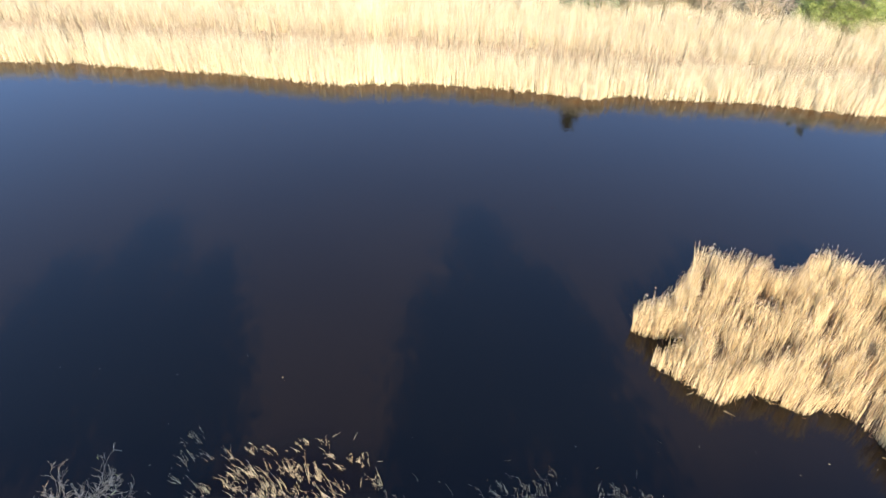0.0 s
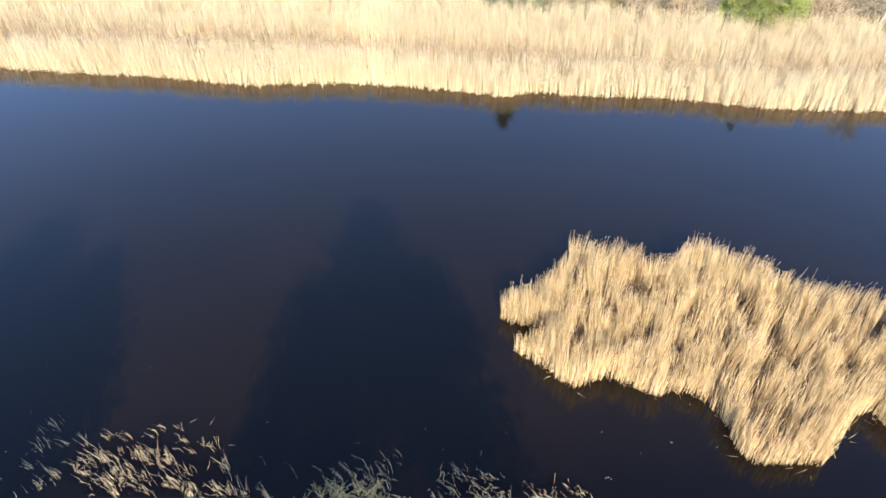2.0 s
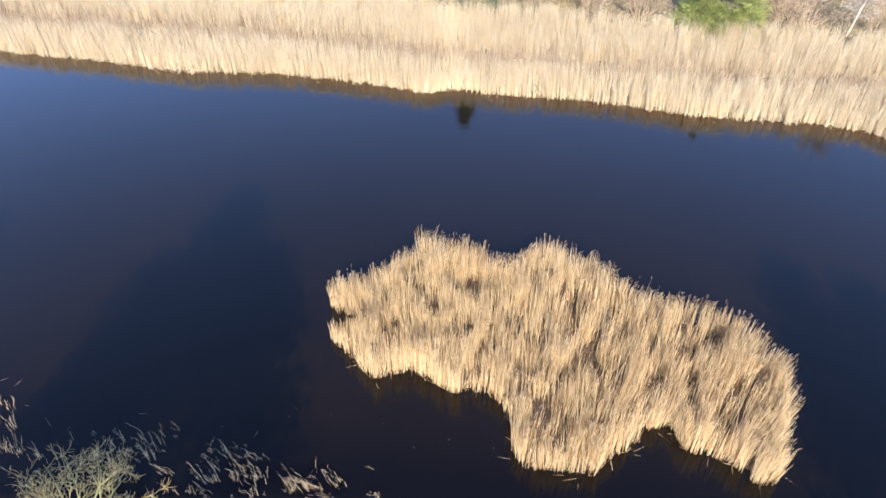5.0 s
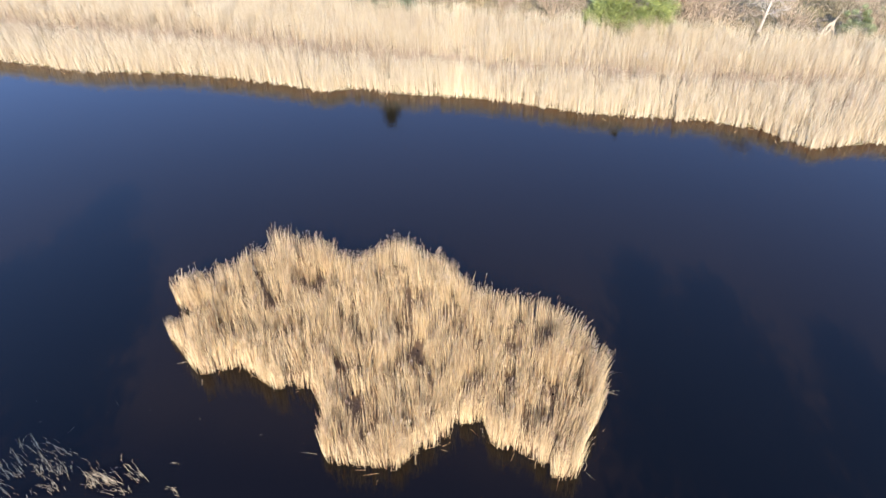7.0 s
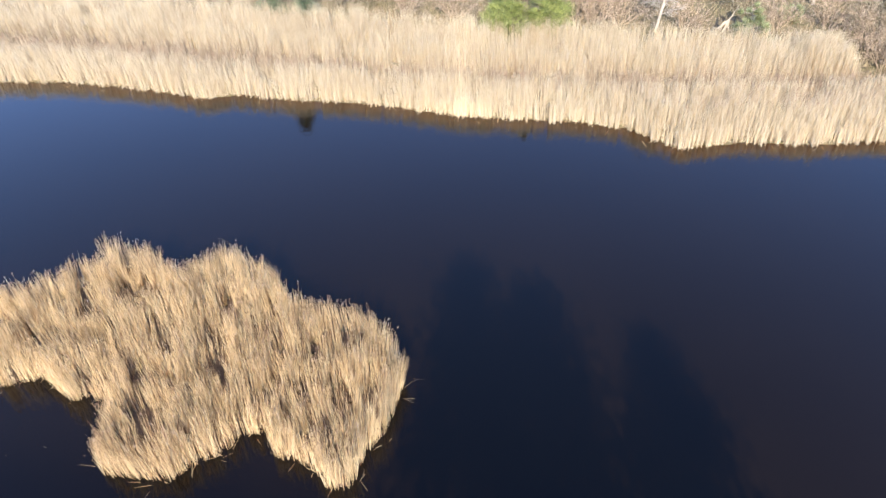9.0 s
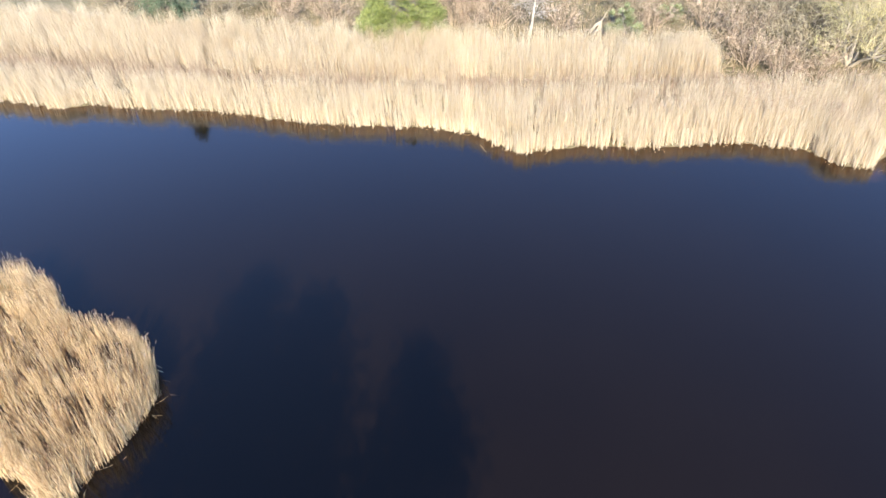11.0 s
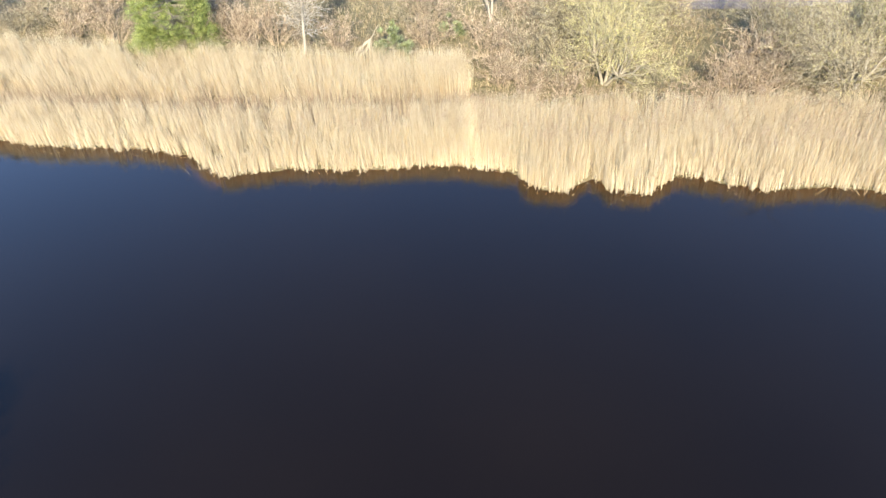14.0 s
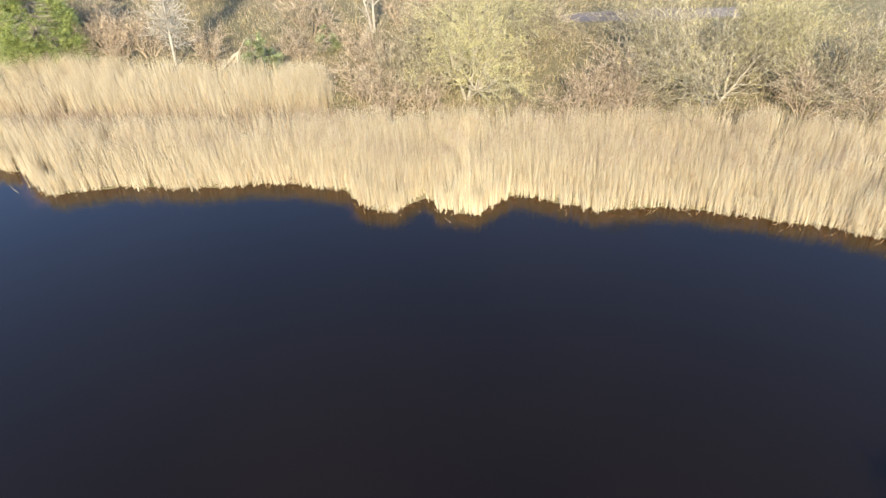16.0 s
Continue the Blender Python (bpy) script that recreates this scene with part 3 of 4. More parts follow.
    some = (rng.uniform(size=n) < 0.17 + 0.10 * wave(px, py, 9, 4) - 0.16 * rear[k]) & ~sedge & (py - far_shore(px) > 1.8)
    stuff(part("plumes", mesh_of("plumes", *plume_mesh(tip[some], rng.uniform(0.12, 0.24, some.sum()), rng), PLUME), root, "purplish-brown reed plumes"))
    # stray stalks standing and lying in the shallows
    m = 420
    qx = rng.uniform(-45, 120, m)
    q = np.stack([qx, far_shore(qx) - np.abs(rng.normal(0.3, 0.5, m)), np.full(m, -0.05)], 1)
    a, ln = rng.uniform(0, 2 * math.pi, m), rng.uniform(0.2, 1.0, m)
    t = q + np.stack([np.cos(a) * ln * 0.7, np.sin(a) * ln * 0.4, rng.uniform(0.05, 1.0, m) * ln], 1)
    stuff(part("bent_stems", mesh_of("bent_stems", *stalks(q, t, rng.uniform(0.015, 0.028, m), np.zeros((m, 3)), rng), STRAW), root, "stray bent stalks in the shallows"))


bank_reeds()


def near_reeds():
    rng = np.random.default_rng(5)
    # full tussocks, then thin tufts
    full = [(-7.9, 17.8), (-7.0, 17.9), (-5.9, 18.2), (-5.3, 18.2), (-4.2, 17.9), (-9.5, 16.9), (-6.5, 16.8), (-3.9, 16.7), (-3.2, 16.9), (-5.8, 16.6),
            (5.9, 17.5), (6.6, 17.4), (-2.5, 16.3), (-0.5, 16.2), (10.7, 17.4), (11.8, 17.5), (10.3, 16.4), (10.1, 14.9), (14.3, 16.4), (15.4, 16.1)]
    thin = [(-10.8, 19.6), (-9.9, 18.7), (-8.8, 18.7), (-7.9, 19.1), (-11.0, 18.4), (-6.9, 19.1), (-5.4, 19.6), (-3.8, 19.1), (-3.2, 18.4), (-2.5, 18.8),
            (-4.3, 19.6), (-11.0, 17.2), (-8.5, 17.1), (-1.3, 17.6), (7.4, 18.4), (4.9, 17.5), (8.1, 16.0), (9.5, 17.5), (15.6, 17.1), (16.6, 16.7), (18.6, 16.1), (12.6, 15.4), (1.2, 16.0)]
    tufts = full + thin
    xs, ys, hs, ws = [], [], [], []
    # each tuft with smaller ones beside it, thicker towards the bank
    tufts += [(cx + rng.normal(0, 0.8), cy - abs(rng.normal(0.5, 0.5))) for cx, cy in full for _ in range(2)]
    for i, (cx, cy) in enumerate(tufts):
        m = rng.integers(10, 20) if i < len(full) else rng.integers(5, 13)
        wide = rng.uniform(0.25, 0.45) if i < len(full) else rng.uniform(0.08, 0.3)
        xs.append(cx + rng.normal(0, wide, m)), ys.append(cy + rng.normal(0, 0.8 * wide, m))
        hs.append(np.clip(rng.normal(0.55, 0.2, m), 0.15, 1.1))
        ws.append(np.tile(rng.normal((-0.45, 0.15), 0.22, 2), (m, 1)))
    m = 150
    xs.append(rng.uniform(-13, 19, m)), ys.append(14.2 + 4.2 * rng.uniform(0, 1, m) ** 1.7)
    hs.append(np.clip(rng.normal(0.4, 0.2, m), 0.12, 1.0)), ws.append(rng.normal((-0.35, 0.1), 0.3, (m, 2)))
    px, py, h, way = np.concatenate(xs), np.concatenate(ys), np.concatenate(hs), np.concatenate(ws)
    n = len(px)
    base = np.stack([px, py, np.full(n, -0.15)], 1)
    lean = (way + rng.normal(0, 0.2, (n, 2))) * h[:, None]
    tip = base + np.concatenate([lean, h[:, None]], 1)
    bow = np.concatenate([-0.25 * lean + rng.normal(0, 0.03, (n, 2)), 0.1 * h[:, None]], 1)
    root = tagged(new("broken_reeds"), "sparse broken reed stalks standing in dark shallow water", "reeds", kind="stuff")
    stuff(part("stems", mesh_of("stems", *stalks(base, tip, rng.uniform(0.007, 0.014, n), bow, rng), REED_OLD), root))
    # drooping dry leaves and snapped tops
    fold = rng.choice(n, int(n * 1.3))
    a = rng.normal(2.9, 1.0, len(fold))
    ln = rng.uniform(0.08, 0.28, len(fold))
    at = base[fold] + (tip[fold] - base[fold]) * rng.uniform(0.6, 1.0, len(fold))[:, None]
    out = np.stack([np.cos(a) * ln * 0.8, np.sin(a) * ln * 0.5, ln * rng.uniform(-0.7, 0.5, len(a))], 1)
    stuff(part("leaves", mesh_of("leaves", *blades(at, at + out, rng.uniform(0.008, 0.020, len(a)), rng), REED_OLD), root, "drooping straw-coloured leaves and snapped tops"))


near_reeds()


# ---- bare trees and shrubs ----
def grow(rng, runs, p, d, length, radius, level, last, opt):
    """One branch as a wandering run of points and radii, with side branches."""
    steps = max(3, int(length / opt["step"][level]))
    q, d = p.copy(), d / np.linalg.norm(d)
    line, sizes = [q], [radius]
    for k in range(steps):
        d = d + rng.normal(0, opt["wander"] * (1 if level else opt["straight"]), 3) + np.array([0, 0, opt["rise"] * (1 if level else 0.3)])
        d /= np.linalg.norm(d)
        q = q + d * length / steps
        r = max(radius * (1 - 0.75 * (k + 1) / steps), opt["thin"])
        line.append(q), sizes.append(r)
        if level < last and (k + 1) / steps > opt["bare"][level]:
            for _ in range(rng.poisson(opt["fork"][level])):
                side = rng.normal(0, 1, 3)
                side -= d * (side @ d)
                side /= np.linalg.norm(side) + 1e-9
                a = rng.uniform(0.45, 1.1)
                grow(rng, runs, q, d * math.cos(a) + side * math.sin(a), length * rng.uniform(0.38, 0.62) * opt["reach"][level], r * opt["slim"], level + 1, last, opt)
    runs[min(level, 3)].append((np.array(line), np.array(sizes)))


def run_tube(line, sizes, sides=5):
    """One closed tapered tube along a run of points."""
    d = np.gradient(line, axis=0)
    d /= np.linalg.norm(d, axis=1, keepdims=True) + 1e-9
    ref = np.where(np.abs(d[:, 2:3]) > 0.9, [[1.0, 0, 0]], [[0, 0, 1.0]])
    u = np.cross(d, ref)
    u /= np.linalg.norm(u, axis=1, keepdims=True) + 1e-9
    v = np.cross(d, u)
    a = 2 * math.pi * np.arange(sides) / sides
    verts = (line[:, None] + sizes[:, None, None] * (np.cos(a)[None, :, None] * u[:, None] + np.sin(a)[None, :, None] * v[:, None])).reshape(-1, 3)
    faces = [(i * sides + k, i * sides + (k + 1) % sides, (i + 1) * sides + (k + 1) % sides, (i + 1) * sides + k) for i in range(len(line) - 1) for k in range(sides)]
    return verts, faces


def bare_tree(name, label, category, seed, stems, height, radius, twig_mat, bark_mat, spread=0.5, last=3, rise=0.06, wander=0.16, fork=(1.0, 1.4, 1.5), bare=(0.3, 0.15, 0.1), lichen=0.0, lean=(0, 0), group="", step=(0.5, 0.4, 0.3, 0.22), thin=0.006, reach=(1, 1, 1, 1), limbs_apart=True, straight=1.0, slim=0.62):
    rng = np.random.default_rng(seed)
    runs = [[], [], [], []]
    opt = dict(step=step, wander=wander, rise=rise, fork=fork, bare=bare, thin=thin, reach=reach, straight=straight, slim=slim)
    for k in range(stems):
        a = 2 * math.pi * (k + rng.uniform(0, 0.6)) / stems
        s = spread * rng.uniform(0.5, 1.2) if stems > 1 else 0.05
        d = np.array([math.cos(a) * s + lean[0], math.sin(a) * s + lean[1], 1.0])
        p = np.array([math.cos(a), math.sin(a), 0]) * (0.12 * stems ** 0.5 if stems > 1 else 0) + np.array([0, 0, -0.1])
        grow(rng, runs, p, d, height * rng.uniform(0.7, 1.05), radius * rng.uniform(0.7, 1.1), 0, last, opt)
    root = tagged(new(name), label, category, group)
    for line, sizes in runs[0]:
        part("trunk" if limbs_apart else "stem", mesh_of("trunk", *run_tube(line, sizes, 6), bark_mat), root)
    fine = runs[2] + runs[3]
    if limbs_apart:
        for line, sizes in runs[1]:
            part("limb", mesh_of("limb", *run_tube(line, sizes, 4), bark_mat), root)
    else:
        fine = runs[1] + fine
    p0, p1 = np.concatenate([r[0][:-1] for r in fine]), np.concatenate([r[0][1:] for r in fine])
    r0, r1 = np.concatenate([r[1][:-1] for r in fine]), np.concatenate([r[1][1:] for r in fine])
    stuff(part("crown", mesh_of("crown", *tubes(p0, p1, r0, r1), twig_mat), root))
    if lichen:
        b = p1[rng.uniform(size=len(p1)) < lichen * (0.6 + 2.2 * wave(p1[:, 0], p1[:, 1] + p1[:, 2], 4.2, 2))]
        b = np.repeat(b, 2, 0)
        b = b + rng.normal(0, 0.09, b.shape)
        t = b + rng.normal(0, 0.08, b.shape)
        stuff(part("lichen", mesh_of("lichen", *spears(b, t, rng.uniform(0.03, 0.06, len(b)), rng), LICHEN), root, "yellow-green lichen and catkins"))
    return root


def set_down(ob, x, y, turn=0.0, sink=0.05):
    ob.matrix_basis = pose(x, y, float(ground_z(x, y)) - sink, 0, 0, turn)
    return ob


def again(ob, x, y, turn, scale=1.0):
    c = copy_thing(ob, pose(x, y, float(ground_z(x, y)) - 0.05, 0, 0, turn))
    c.scale = (scale, scale, scale)
    return c


def conifer(name, label, seed, height, radius, mat, shape=0.85, whorl=0.38, spray=0.36, skirt=0.04, sprays=4, scatter=0.55):
    """A trunk with whorls of drooping boughs, each feathered with small sprays."""
    rng = np.random.default_rng(seed)
    root = tagged(new(name), label, "conifer tree")
    p0 = np.array([[0, 0, height * k / 8 - 0.1] for k in range(8)])
    p1 = np.array([[0, 0, height * (k + 1) / 8 - 0.1] for k in range(8)])
    rr = np.array([0.02 * height * (1 - k / 8.3) * 0.6 for k in range(9)])
    part("trunk", mesh_of("trunk", *tubes(p0, p1, rr[:-1], rr[1:], 7), BARK), root)
    bough, b, t, w = [], [], [], []
    z = height * skirt
    while z < height - 0.2:
        f = 1 - z / height
        reach = radius * f ** shape
        for k in range(max(5, int(6 + 7 * f))):
            a = rng.uniform(0, 2 * math.pi)
            ln = reach * rng.uniform(0.65, 1.12)
            q = np.array([0, 0, z + rng.uniform(-0.15, 0.15)])
            steps = max(2, int(ln / 0.42))
            d = np.array([math.cos(a), math.sin(a), 0.4])
            for s in range(steps):
                d = d + np.array([0, 0, -0.10]) + rng.normal(0, 0.06, 3)
                d /= np.linalg.norm(d)
                q2 = q + d * ln / steps
                bough.append((q, q2, 0.05 * (1 - s / steps) + 0.01, 0.05 * (1 - (s + 1) / steps) + 0.008))
                if s / steps > 0.3 or steps < 4:
                    for _ in range(sprays):
                        side = rng.normal(0, 1, 3) * (1, 1, 0.9)
                        way = d * 0.6 + 0.75 * side / np.linalg.norm(side) + np.array([0, 0, -0.18])
                        at = q + (q2 - q) * rng.uniform() + scatter * spray * np.array([rng.normal(), rng.normal(), rng.normal(0, 0.45)])
                        b.append(at), t.append(at + way / np.linalg.norm(way) * spray * rng.uniform(0.6, 1.3)), w.append(spray * rng.uniform(0.3, 0.5))
                q = q2
            b.append(q), t.append(q + d * spray), w.append(spray * 0.4)
        z += whorl * rng.uniform(0.7, 1.3)
    g0, g1, h0, h1 = (np.array(v) for v in zip(*bough))
    stuff(part("branchwork", mesh_of("branchwork", *tubes(g0, g1, h0, h1), BARK), root))
    stuff(part("crown", mesh_of("crown", *spears(np.array(b), np.array(t), np.array(w), rng), mat), root))
    return root


def bushy_conifer(name, label, seed, height, radius, mat, lobes, lobe=0.8, sprays=240, shape=0.6, lean=(0.0, 0.0)):
    """A trunk whose boughs end in rounded lobes of needles, lighter outside and gapped between."""
    rng = np.random.default_rng(seed)
    root = tagged(new(name), label, "conifer tree")
    ts = np.linspace(0, 1, 8)
    part("trunk", mesh_of("trunk", *run_tube(np.stack([lean[0] * ts, lean[1] * ts, height * ts - 0.1], 1), 0.014 * height * (1.05 - ts), 7), BARK), root)
    f = np.sqrt(rng.uniform(0, 1, lobes))
    z = height * (1 - f) * 0.97 + 0.04 * height
    a = rng.uniform(0, 2 * math.pi, lobes)
    r = radius * f ** shape * rng.uniform(0.6, 1.05, lobes)
    axis_at = np.stack([lean[0] * z / height, lean[1] * z / height, z], 1)
    mid = axis_at + np.stack([r * np.cos(a), r * np.sin(a), -0.12 * r], 1)
    stuff(part("branchwork", mesh_of("branchwork", *tubes(axis_at, mid, np.full(lobes, 0.05), np.full(lobes, 0.015)), BARK), root))
    size = lobe * rng.uniform(0.55, 1.2, lobes) * (0.5 + 0.5 * f)
    k = np.repeat(np.arange(lobes), sprays)
    d = rng.normal(0, 1, (len(k), 3)) * (1, 1, 0.75)
    d /= np.linalg.norm(d, axis=1, keepdims=True)
    out = np.stack([np.cos(a), np.sin(a), 0.25 + 0 * a], 1)[k]
    b = mid[k] + (d + 0.25 * out) * (size[k] * rng.uniform(0.25, 0.95, len(k)))[:, None]
    t = b + (0.7 * d + 0.6 * out + (0, 0, 0.1)) * (0.26 * rng.uniform(0.6, 1.3, len(k)))[:, None]
    stuff(part("crown", mesh_of("crown", *spears(b, t, rng.uniform(0.06, 0.11, len(k)), rng), mat), root))
    return root


# evergreens behind the reeds
set_down(bushy_conifer("spruce", "bushy sunlit yellow-green spruce behind the reed bed", 3, 12.4, 4.5, NEEDLES, 320, 0.9, 220), 43.8, 76.4)
set_down(conifer("spruce", "tall narrow dark green spruce standing behind reeds", 4, 14.6, 3.8, NEEDLES_BLUE, 0.6, 0.32, 0.32, 0.03, 14, 0.8), 16.1, 79.0)
set_down(bushy_conifer("juniper", "low blue-green juniper bush at the reed edge", 6, 3.9, 1.9, NEEDLES_JUNIPER, 34, 0.6, 260, lean=(-0.9, 0.3)), 67.3, 75.6)
set_down(bushy_conifer("juniper", "small green juniper in dead grass", 7, 2.6, 1.2, NEEDLES_JUNIPER, 16, 0.5, 240), 72.2, 81.4)

# dense spruces of the near bank, whose shade lies on the pond
NEAR = [(13.0, -8.5, 21.0), (5.6, -9, 20.0), (-18.0, -9, 21.0), (-13.4, -8, 23.0), (-8.8, -8.5, 21.0), (47.5, -8.5, 23.0), (51.5, -8, 22.0), (58.0, -8, 20.0), (112.5, -8.5, 20.0), (117.0, -8, 22.0)]
bank_spruce = set_down(conifer("spruce", "tall dark spruce with a dense high crown on the bank", 51, 24.0, 7.2, NEEDLES_BLUE, 0.5, 0.36, 0.62, 0.62, 7, 1.3), 9.2, -8)
for k, (x, y, h) in enumerate(NEAR):
    again(bank_spruce, x, y, 50 * k + 20, h / 24.0)

# bare trees and thickets along the back
set_down(bare_tree("bare_tree", "pale bleached bare tree with whiskery branches", "tree", 41, 1, 12.0, 0.22, TWIG_PALE, BARK_PALE, rise=-0.01, wander=0.09, fork=(4.2, 2.6, 1.0), bare=(0.16, 0.1, 0.1), last=2, reach=(0.34, 1.0), lean=(0.15, 0), thin=0.022, limbs_apart=False, straight=0.15, slim=0.24), 57.5, 76.6)
set_down(bare_tree("bare_tree", "thin pale bare tree in the scrub", "tree", 42, 2, 8.5, 0.17, TWIG_PALE, BARK_PALE, 0.15, rise=0.02, wander=0.08, straight=0.3, fork=(2.0, 1.8, 0.8), last=2, reach=(0.6, 1), thin=0.01), 75.9, 86.0)
yellow = set_down(bare_tree("willow", "broad leaning willow covered in yellow-green lichen", "tree", 43, 4, 7.0, 0.2, TWIG_YELLOW, BARK_WILLOW, 0.6, lichen=0.55, lean=(0.5, 0.0), bare=(0.26, 0.1, 0.05), fork=(2.4, 1.8, 1.0), step=(0.55, 0.55, 0.5, 0.4), thin=0.011, rise=0.03, reach=(1.25, 1, 1, 1)), 87.6, 71.4)
grey = set_down(bare_tree("willow", "large grey bare willow with lichened twigs", "tree", 44, 6, 7.6, 0.14, TWIG_GREY, BARK_WILLOW, 0.95, lichen=0.25, bare=(0.18, 0.08, 0.05), rise=0.07, fork=(1.5, 1.5, 0.9), step=(0.6, 0.55, 0.5, 0.4), thin=0.013), 108.5, 71.4)
bush = set_down(bare_tree("shrub", "leafless brown shrub behind the reeds", "shrub", 45, 11, 3.6, 0.05, TWIG_BROWN, TWIG_BROWN, 0.8, last=2, fork=(2.0, 1.7, 1.0), bare=(0.1, 0.1, 0.1), step=(0.7, 0.6, 0.55, 0.3), group="scrub", thin=0.017, limbs_apart=False), 51.0, 78.0)
pale = set_down(bare_tree("shrub", "leafless greyish shrub with tangled twigs", "shrub", 46, 10, 3.8, 0.05, TWIG_GREY, TWIG_GREY, 0.8, last=2, fork=(2.0, 1.7, 1.0), bare=(0.1, 0.1, 0.1), step=(0.7, 0.6, 0.55, 0.3), group="scrub", thin=0.017, limbs_apart=False), 81.6, 71.0)
lay = random.Random(9)
BROWN_AT = [(53.8, 78.6, 60, 1.0), (49.2, 79.2, 200, 1.0), (60.6, 77.8, 20, 0.8), (70.0, 78.4, 90, 0.75), (78.4, 70.4, 140, 0.85), (80.6, 68.2, 0, 0.75), (84.0, 68.8, 250, 0.75),
            (78.0, 74.8, 320, 0.95), (98.8, 70.4, 30, 0.9), (101.0, 70.2, 190, 0.9), (101.2, 73.4, 100, 1.05), (96.8, 69.6, 280, 0.75), (30.0, 79.4, 10, 0.9), (35.6, 78.6, 70, 0.9),
            (115.6, 70.0, 50, 0.95), (120.8, 69.6, 150, 1.0), (75.6, 79.0, 15, 0.85)]
BROWN_AT += [(lay.uniform(20, 126), lay.uniform(82, 90), lay.uniform(0, 360), lay.uniform(0.6, 1.15)) for _ in range(7)]
for x, y, turn, s in BROWN_AT:
    again(bush, x, y, turn, s)
PALE_AT = [(84.2, 74.0, 80, 1.1), (79.6, 77.2, 200, 1.05), (83.2, 79.6, 10, 1.15), (112.6, 77.6, 300, 1.2), (104.6, 75.4, 120, 1.1), (8.0, 82.0, 60, 0.9), (22.4, 80.4, 160, 0.9),
           (87.4, 81.0, 40, 1.15), (119.0, 74.0, 222, 1.3), (103.0, 71.2, 70, 0.85)]
PALE_AT += [(lay.uniform(25, 126), lay.uniform(81, 100), lay.uniform(0, 360), lay.uniform(0.7, 1.2)) for _ in range(12)]
for x, y, turn, s in PALE_AT:
    again(pale, x, y, turn, s)
again(grey, 117.8, 73.2, 140, 1.0)
again(grey, 103.8, 79.0, 250, 0.85)
again(yellow, 114.0, 80.0, 200, 0.85)
again(grey, 94.0, 86.0, 30, 0.9)

# trees at the water's edge under the camera
set_down(bare_tree("willow", "low leafless willow with yellow-lichened curved branches by the water", "tree", 47, 18, 2.7, 0.07, TWIG_LICHEN, BARK_LICHEN, 1.15, wander=0.24, last=3, fork=(1.9, 1.8, 1.2), bare=(0.25, 0.1, 0.1), step=(0.5, 0.4, 0.35, 0.28), lichen=0.03, thin=0.007), 5.6, 12.8)
set_down(bare_tree("willow", "low leafless willow with pinkish-grey twig tips by the water", "tree", 48, 14, 3.2, 0.06, TWIG_BROWN, BARK_LICHEN, 1.1, wander=0.24, last=3, fork=(1.8, 1.7, 1.1), bare=(0.25, 0.1, 0.1), step=(0.5, 0.4, 0.35, 0.28), lichen=0.01, thin=0.007, limbs_apart=False), -13.8, 13.4)


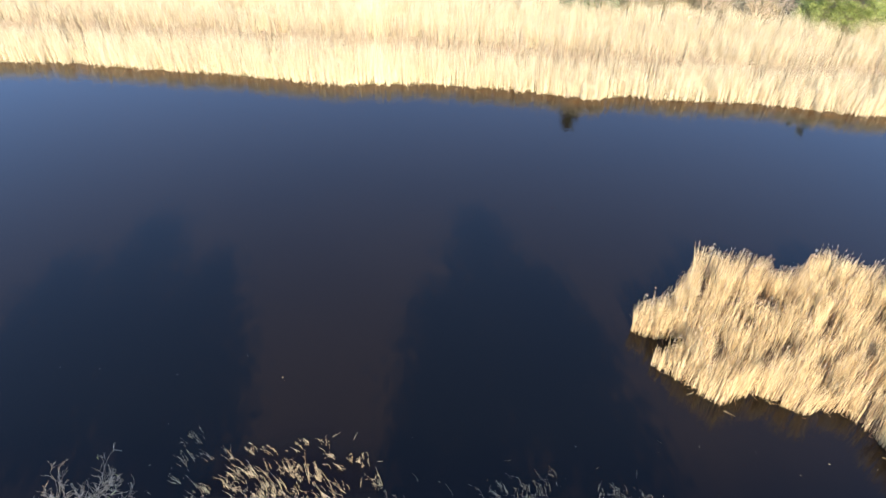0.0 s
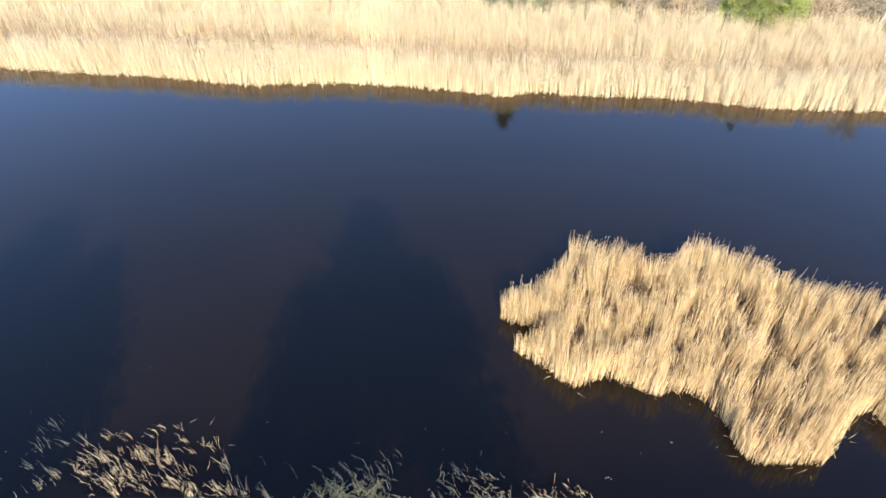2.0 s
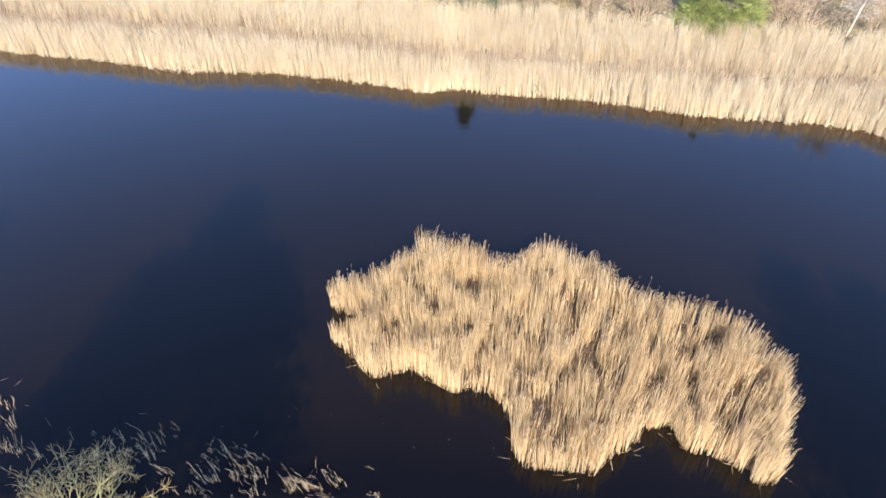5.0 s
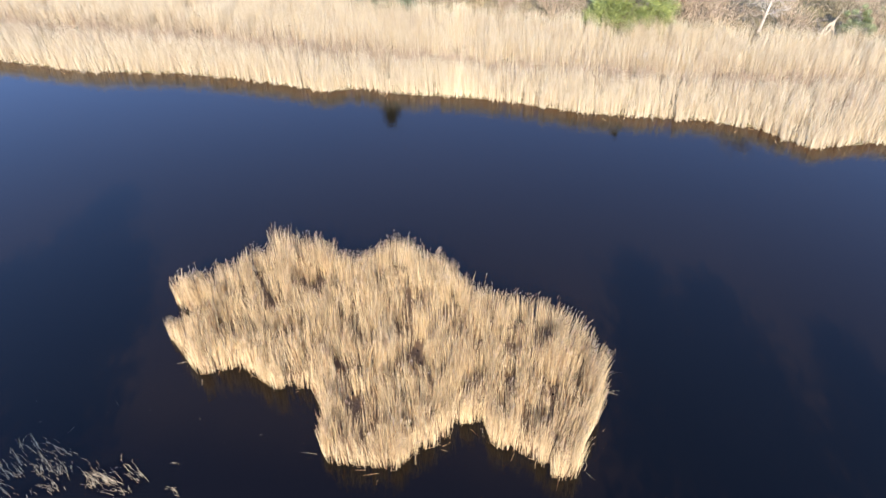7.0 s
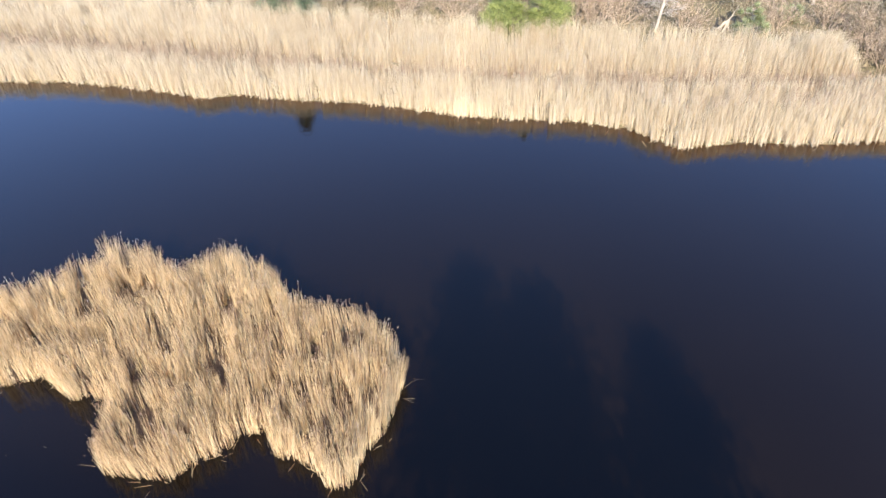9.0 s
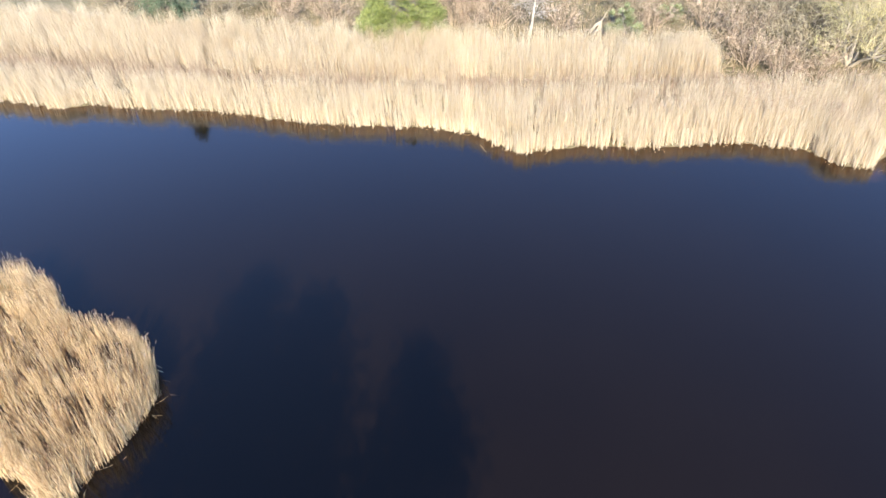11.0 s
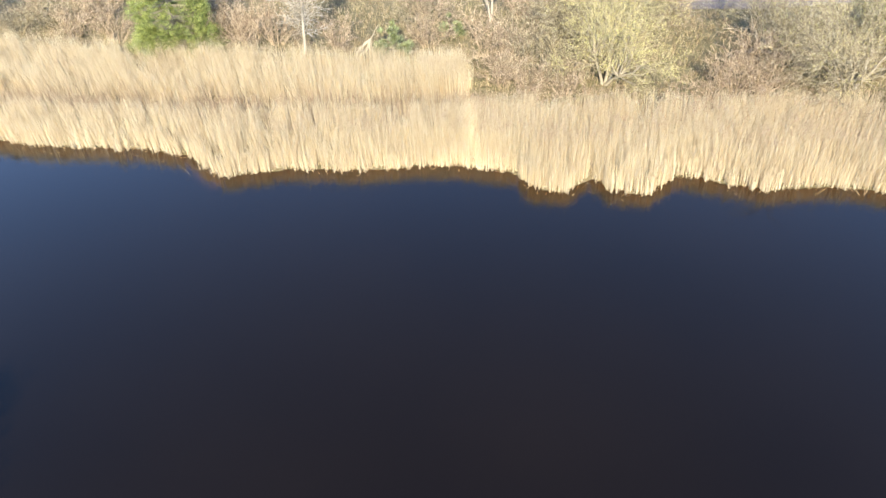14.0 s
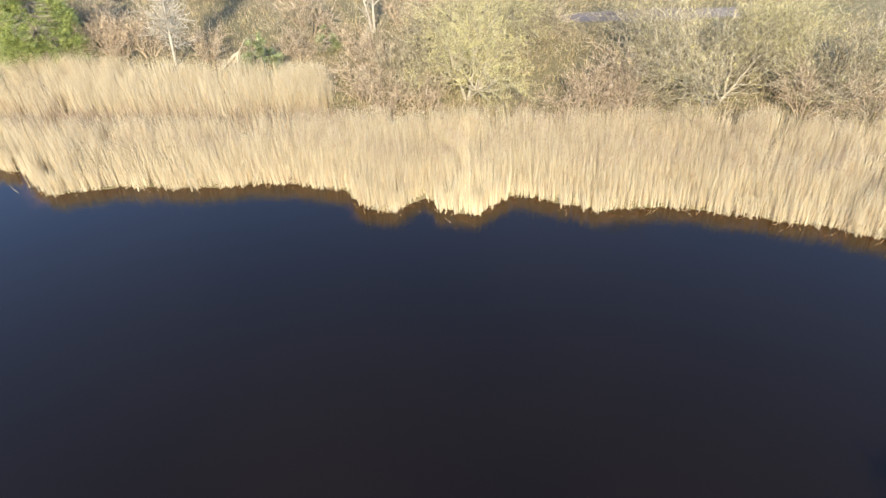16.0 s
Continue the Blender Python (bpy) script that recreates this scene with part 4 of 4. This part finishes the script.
# ---- dead grass and small things ----
def dead_grass():
    rng = np.random.default_rng(61)
    n = 120000
    px, py = rng.uniform(4, 128, n), 65 + 37 * rng.uniform(0, 1, n) ** 1.2
    back = np.interp(px, BACK[:, 0], BACK[:, 1])
    on_track = np.abs(py - track_y(px)) < 1.9
    keep = (py > back - 0.8) & (rng.uniform(size=n) < 0.5 + 0.6 * wave(px, py, 3, 2)) & ~(on_track & (px > 95))
    px, py = px[keep], py[keep]
    n = len(px)
    h = np.clip(0.55 + 0.4 * wave(px, py, 3.2, 5) + rng.normal(0, 0.15, n), 0.12, 1.5)
    base = np.stack([px, py, ground_z(px, py) - 0.03], 1)
    tip = base + np.stack([rng.normal(0.05, 0.3, n) * h, rng.normal(-0.1, 0.3, n) * h, h], 1)
    ob = tagged(new("dead_grass", mesh_of("dead_grass", *spears(base, tip, rng.uniform(0.03, 0.07, n), rng), GRASS)), "tangled tan dead grass between the shrubs", "grass", kind="stuff")


dead_grass()


def stump():
    """A bleached fallen limb with splintered roots."""
    rng = np.random.default_rng(71)
    runs = [[], [], [], []]
    opt = dict(straight=1, slim=0.62, step=(0.3, 0.25), wander=0.14, rise=-0.05, fork=(1.0, 0.6), bare=(0.2, 0.2), thin=0.02, reach=(1, 1))
    for d, ln, r in (((-0.3, -0.6, -0.8), 2.0, 0.15), ((-0.7, -0.5, -0.5), 2.2, 0.13), ((0.1, -0.7, -0.7), 1.8, 0.12), ((-0.9, -0.3, 0.0), 1.6, 0.1), ((0.5, 0.2, 0.5), 1.2, 0.1)):
        grow(rng, runs, np.array([0, 0, 1.7]), np.array(d), ln, r, 0, 1, opt)
    root = tagged(new("fallen_limb"), "bleached fallen limb leaning on a stump at the reed edge", "dead wood")
    part("stump", mesh_of("stump", *run_tube(np.array([[0, 0, -0.2], [0, 0.02, 0.6], [0.03, 0, 1.8]]), np.array([0.26, 0.2, 0.16]), 8), BARK_WILLOW), root)
    for line, sizes in runs[0] + runs[1]:
        part("branch", mesh_of("branch", *run_tube(line, sizes, 6), BARK_WILLOW), root)
    return set_down(root, 64.6, 76.2)


stump()


def floating_bits():
    """Broken bits of stalk and down lying on the water."""
    rng = np.random.default_rng(81)
    m = 34
    x, y = np.r_[rng.uniform(-22, 22, 20), rng.uniform(12, 40, 14)], np.r_[rng.uniform(18, 26, 20), rng.uniform(19, 24, 14)]
    a, ln = rng.uniform(0, 2 * math.pi, m), np.where(rng.uniform(size=m) < 0.25, rng.uniform(0.3, 0.6, m), rng.uniform(0.05, 0.14, m))
    b = np.stack([x, y, np.full(m, 0.006)], 1)
    t = b + np.stack([np.cos(a) * ln, np.sin(a) * ln, rng.uniform(0, 0.03, m)], 1)
    tagged(new("floating_stalks", mesh_of("floating_stalks", *stalks(b, t, rng.uniform(0.010, 0.022, m), np.zeros((m, 3)), rng), STRAW_PALE)), "short bits of pale reed stalk floating on water", "debris", kind="stuff")


floating_bits()
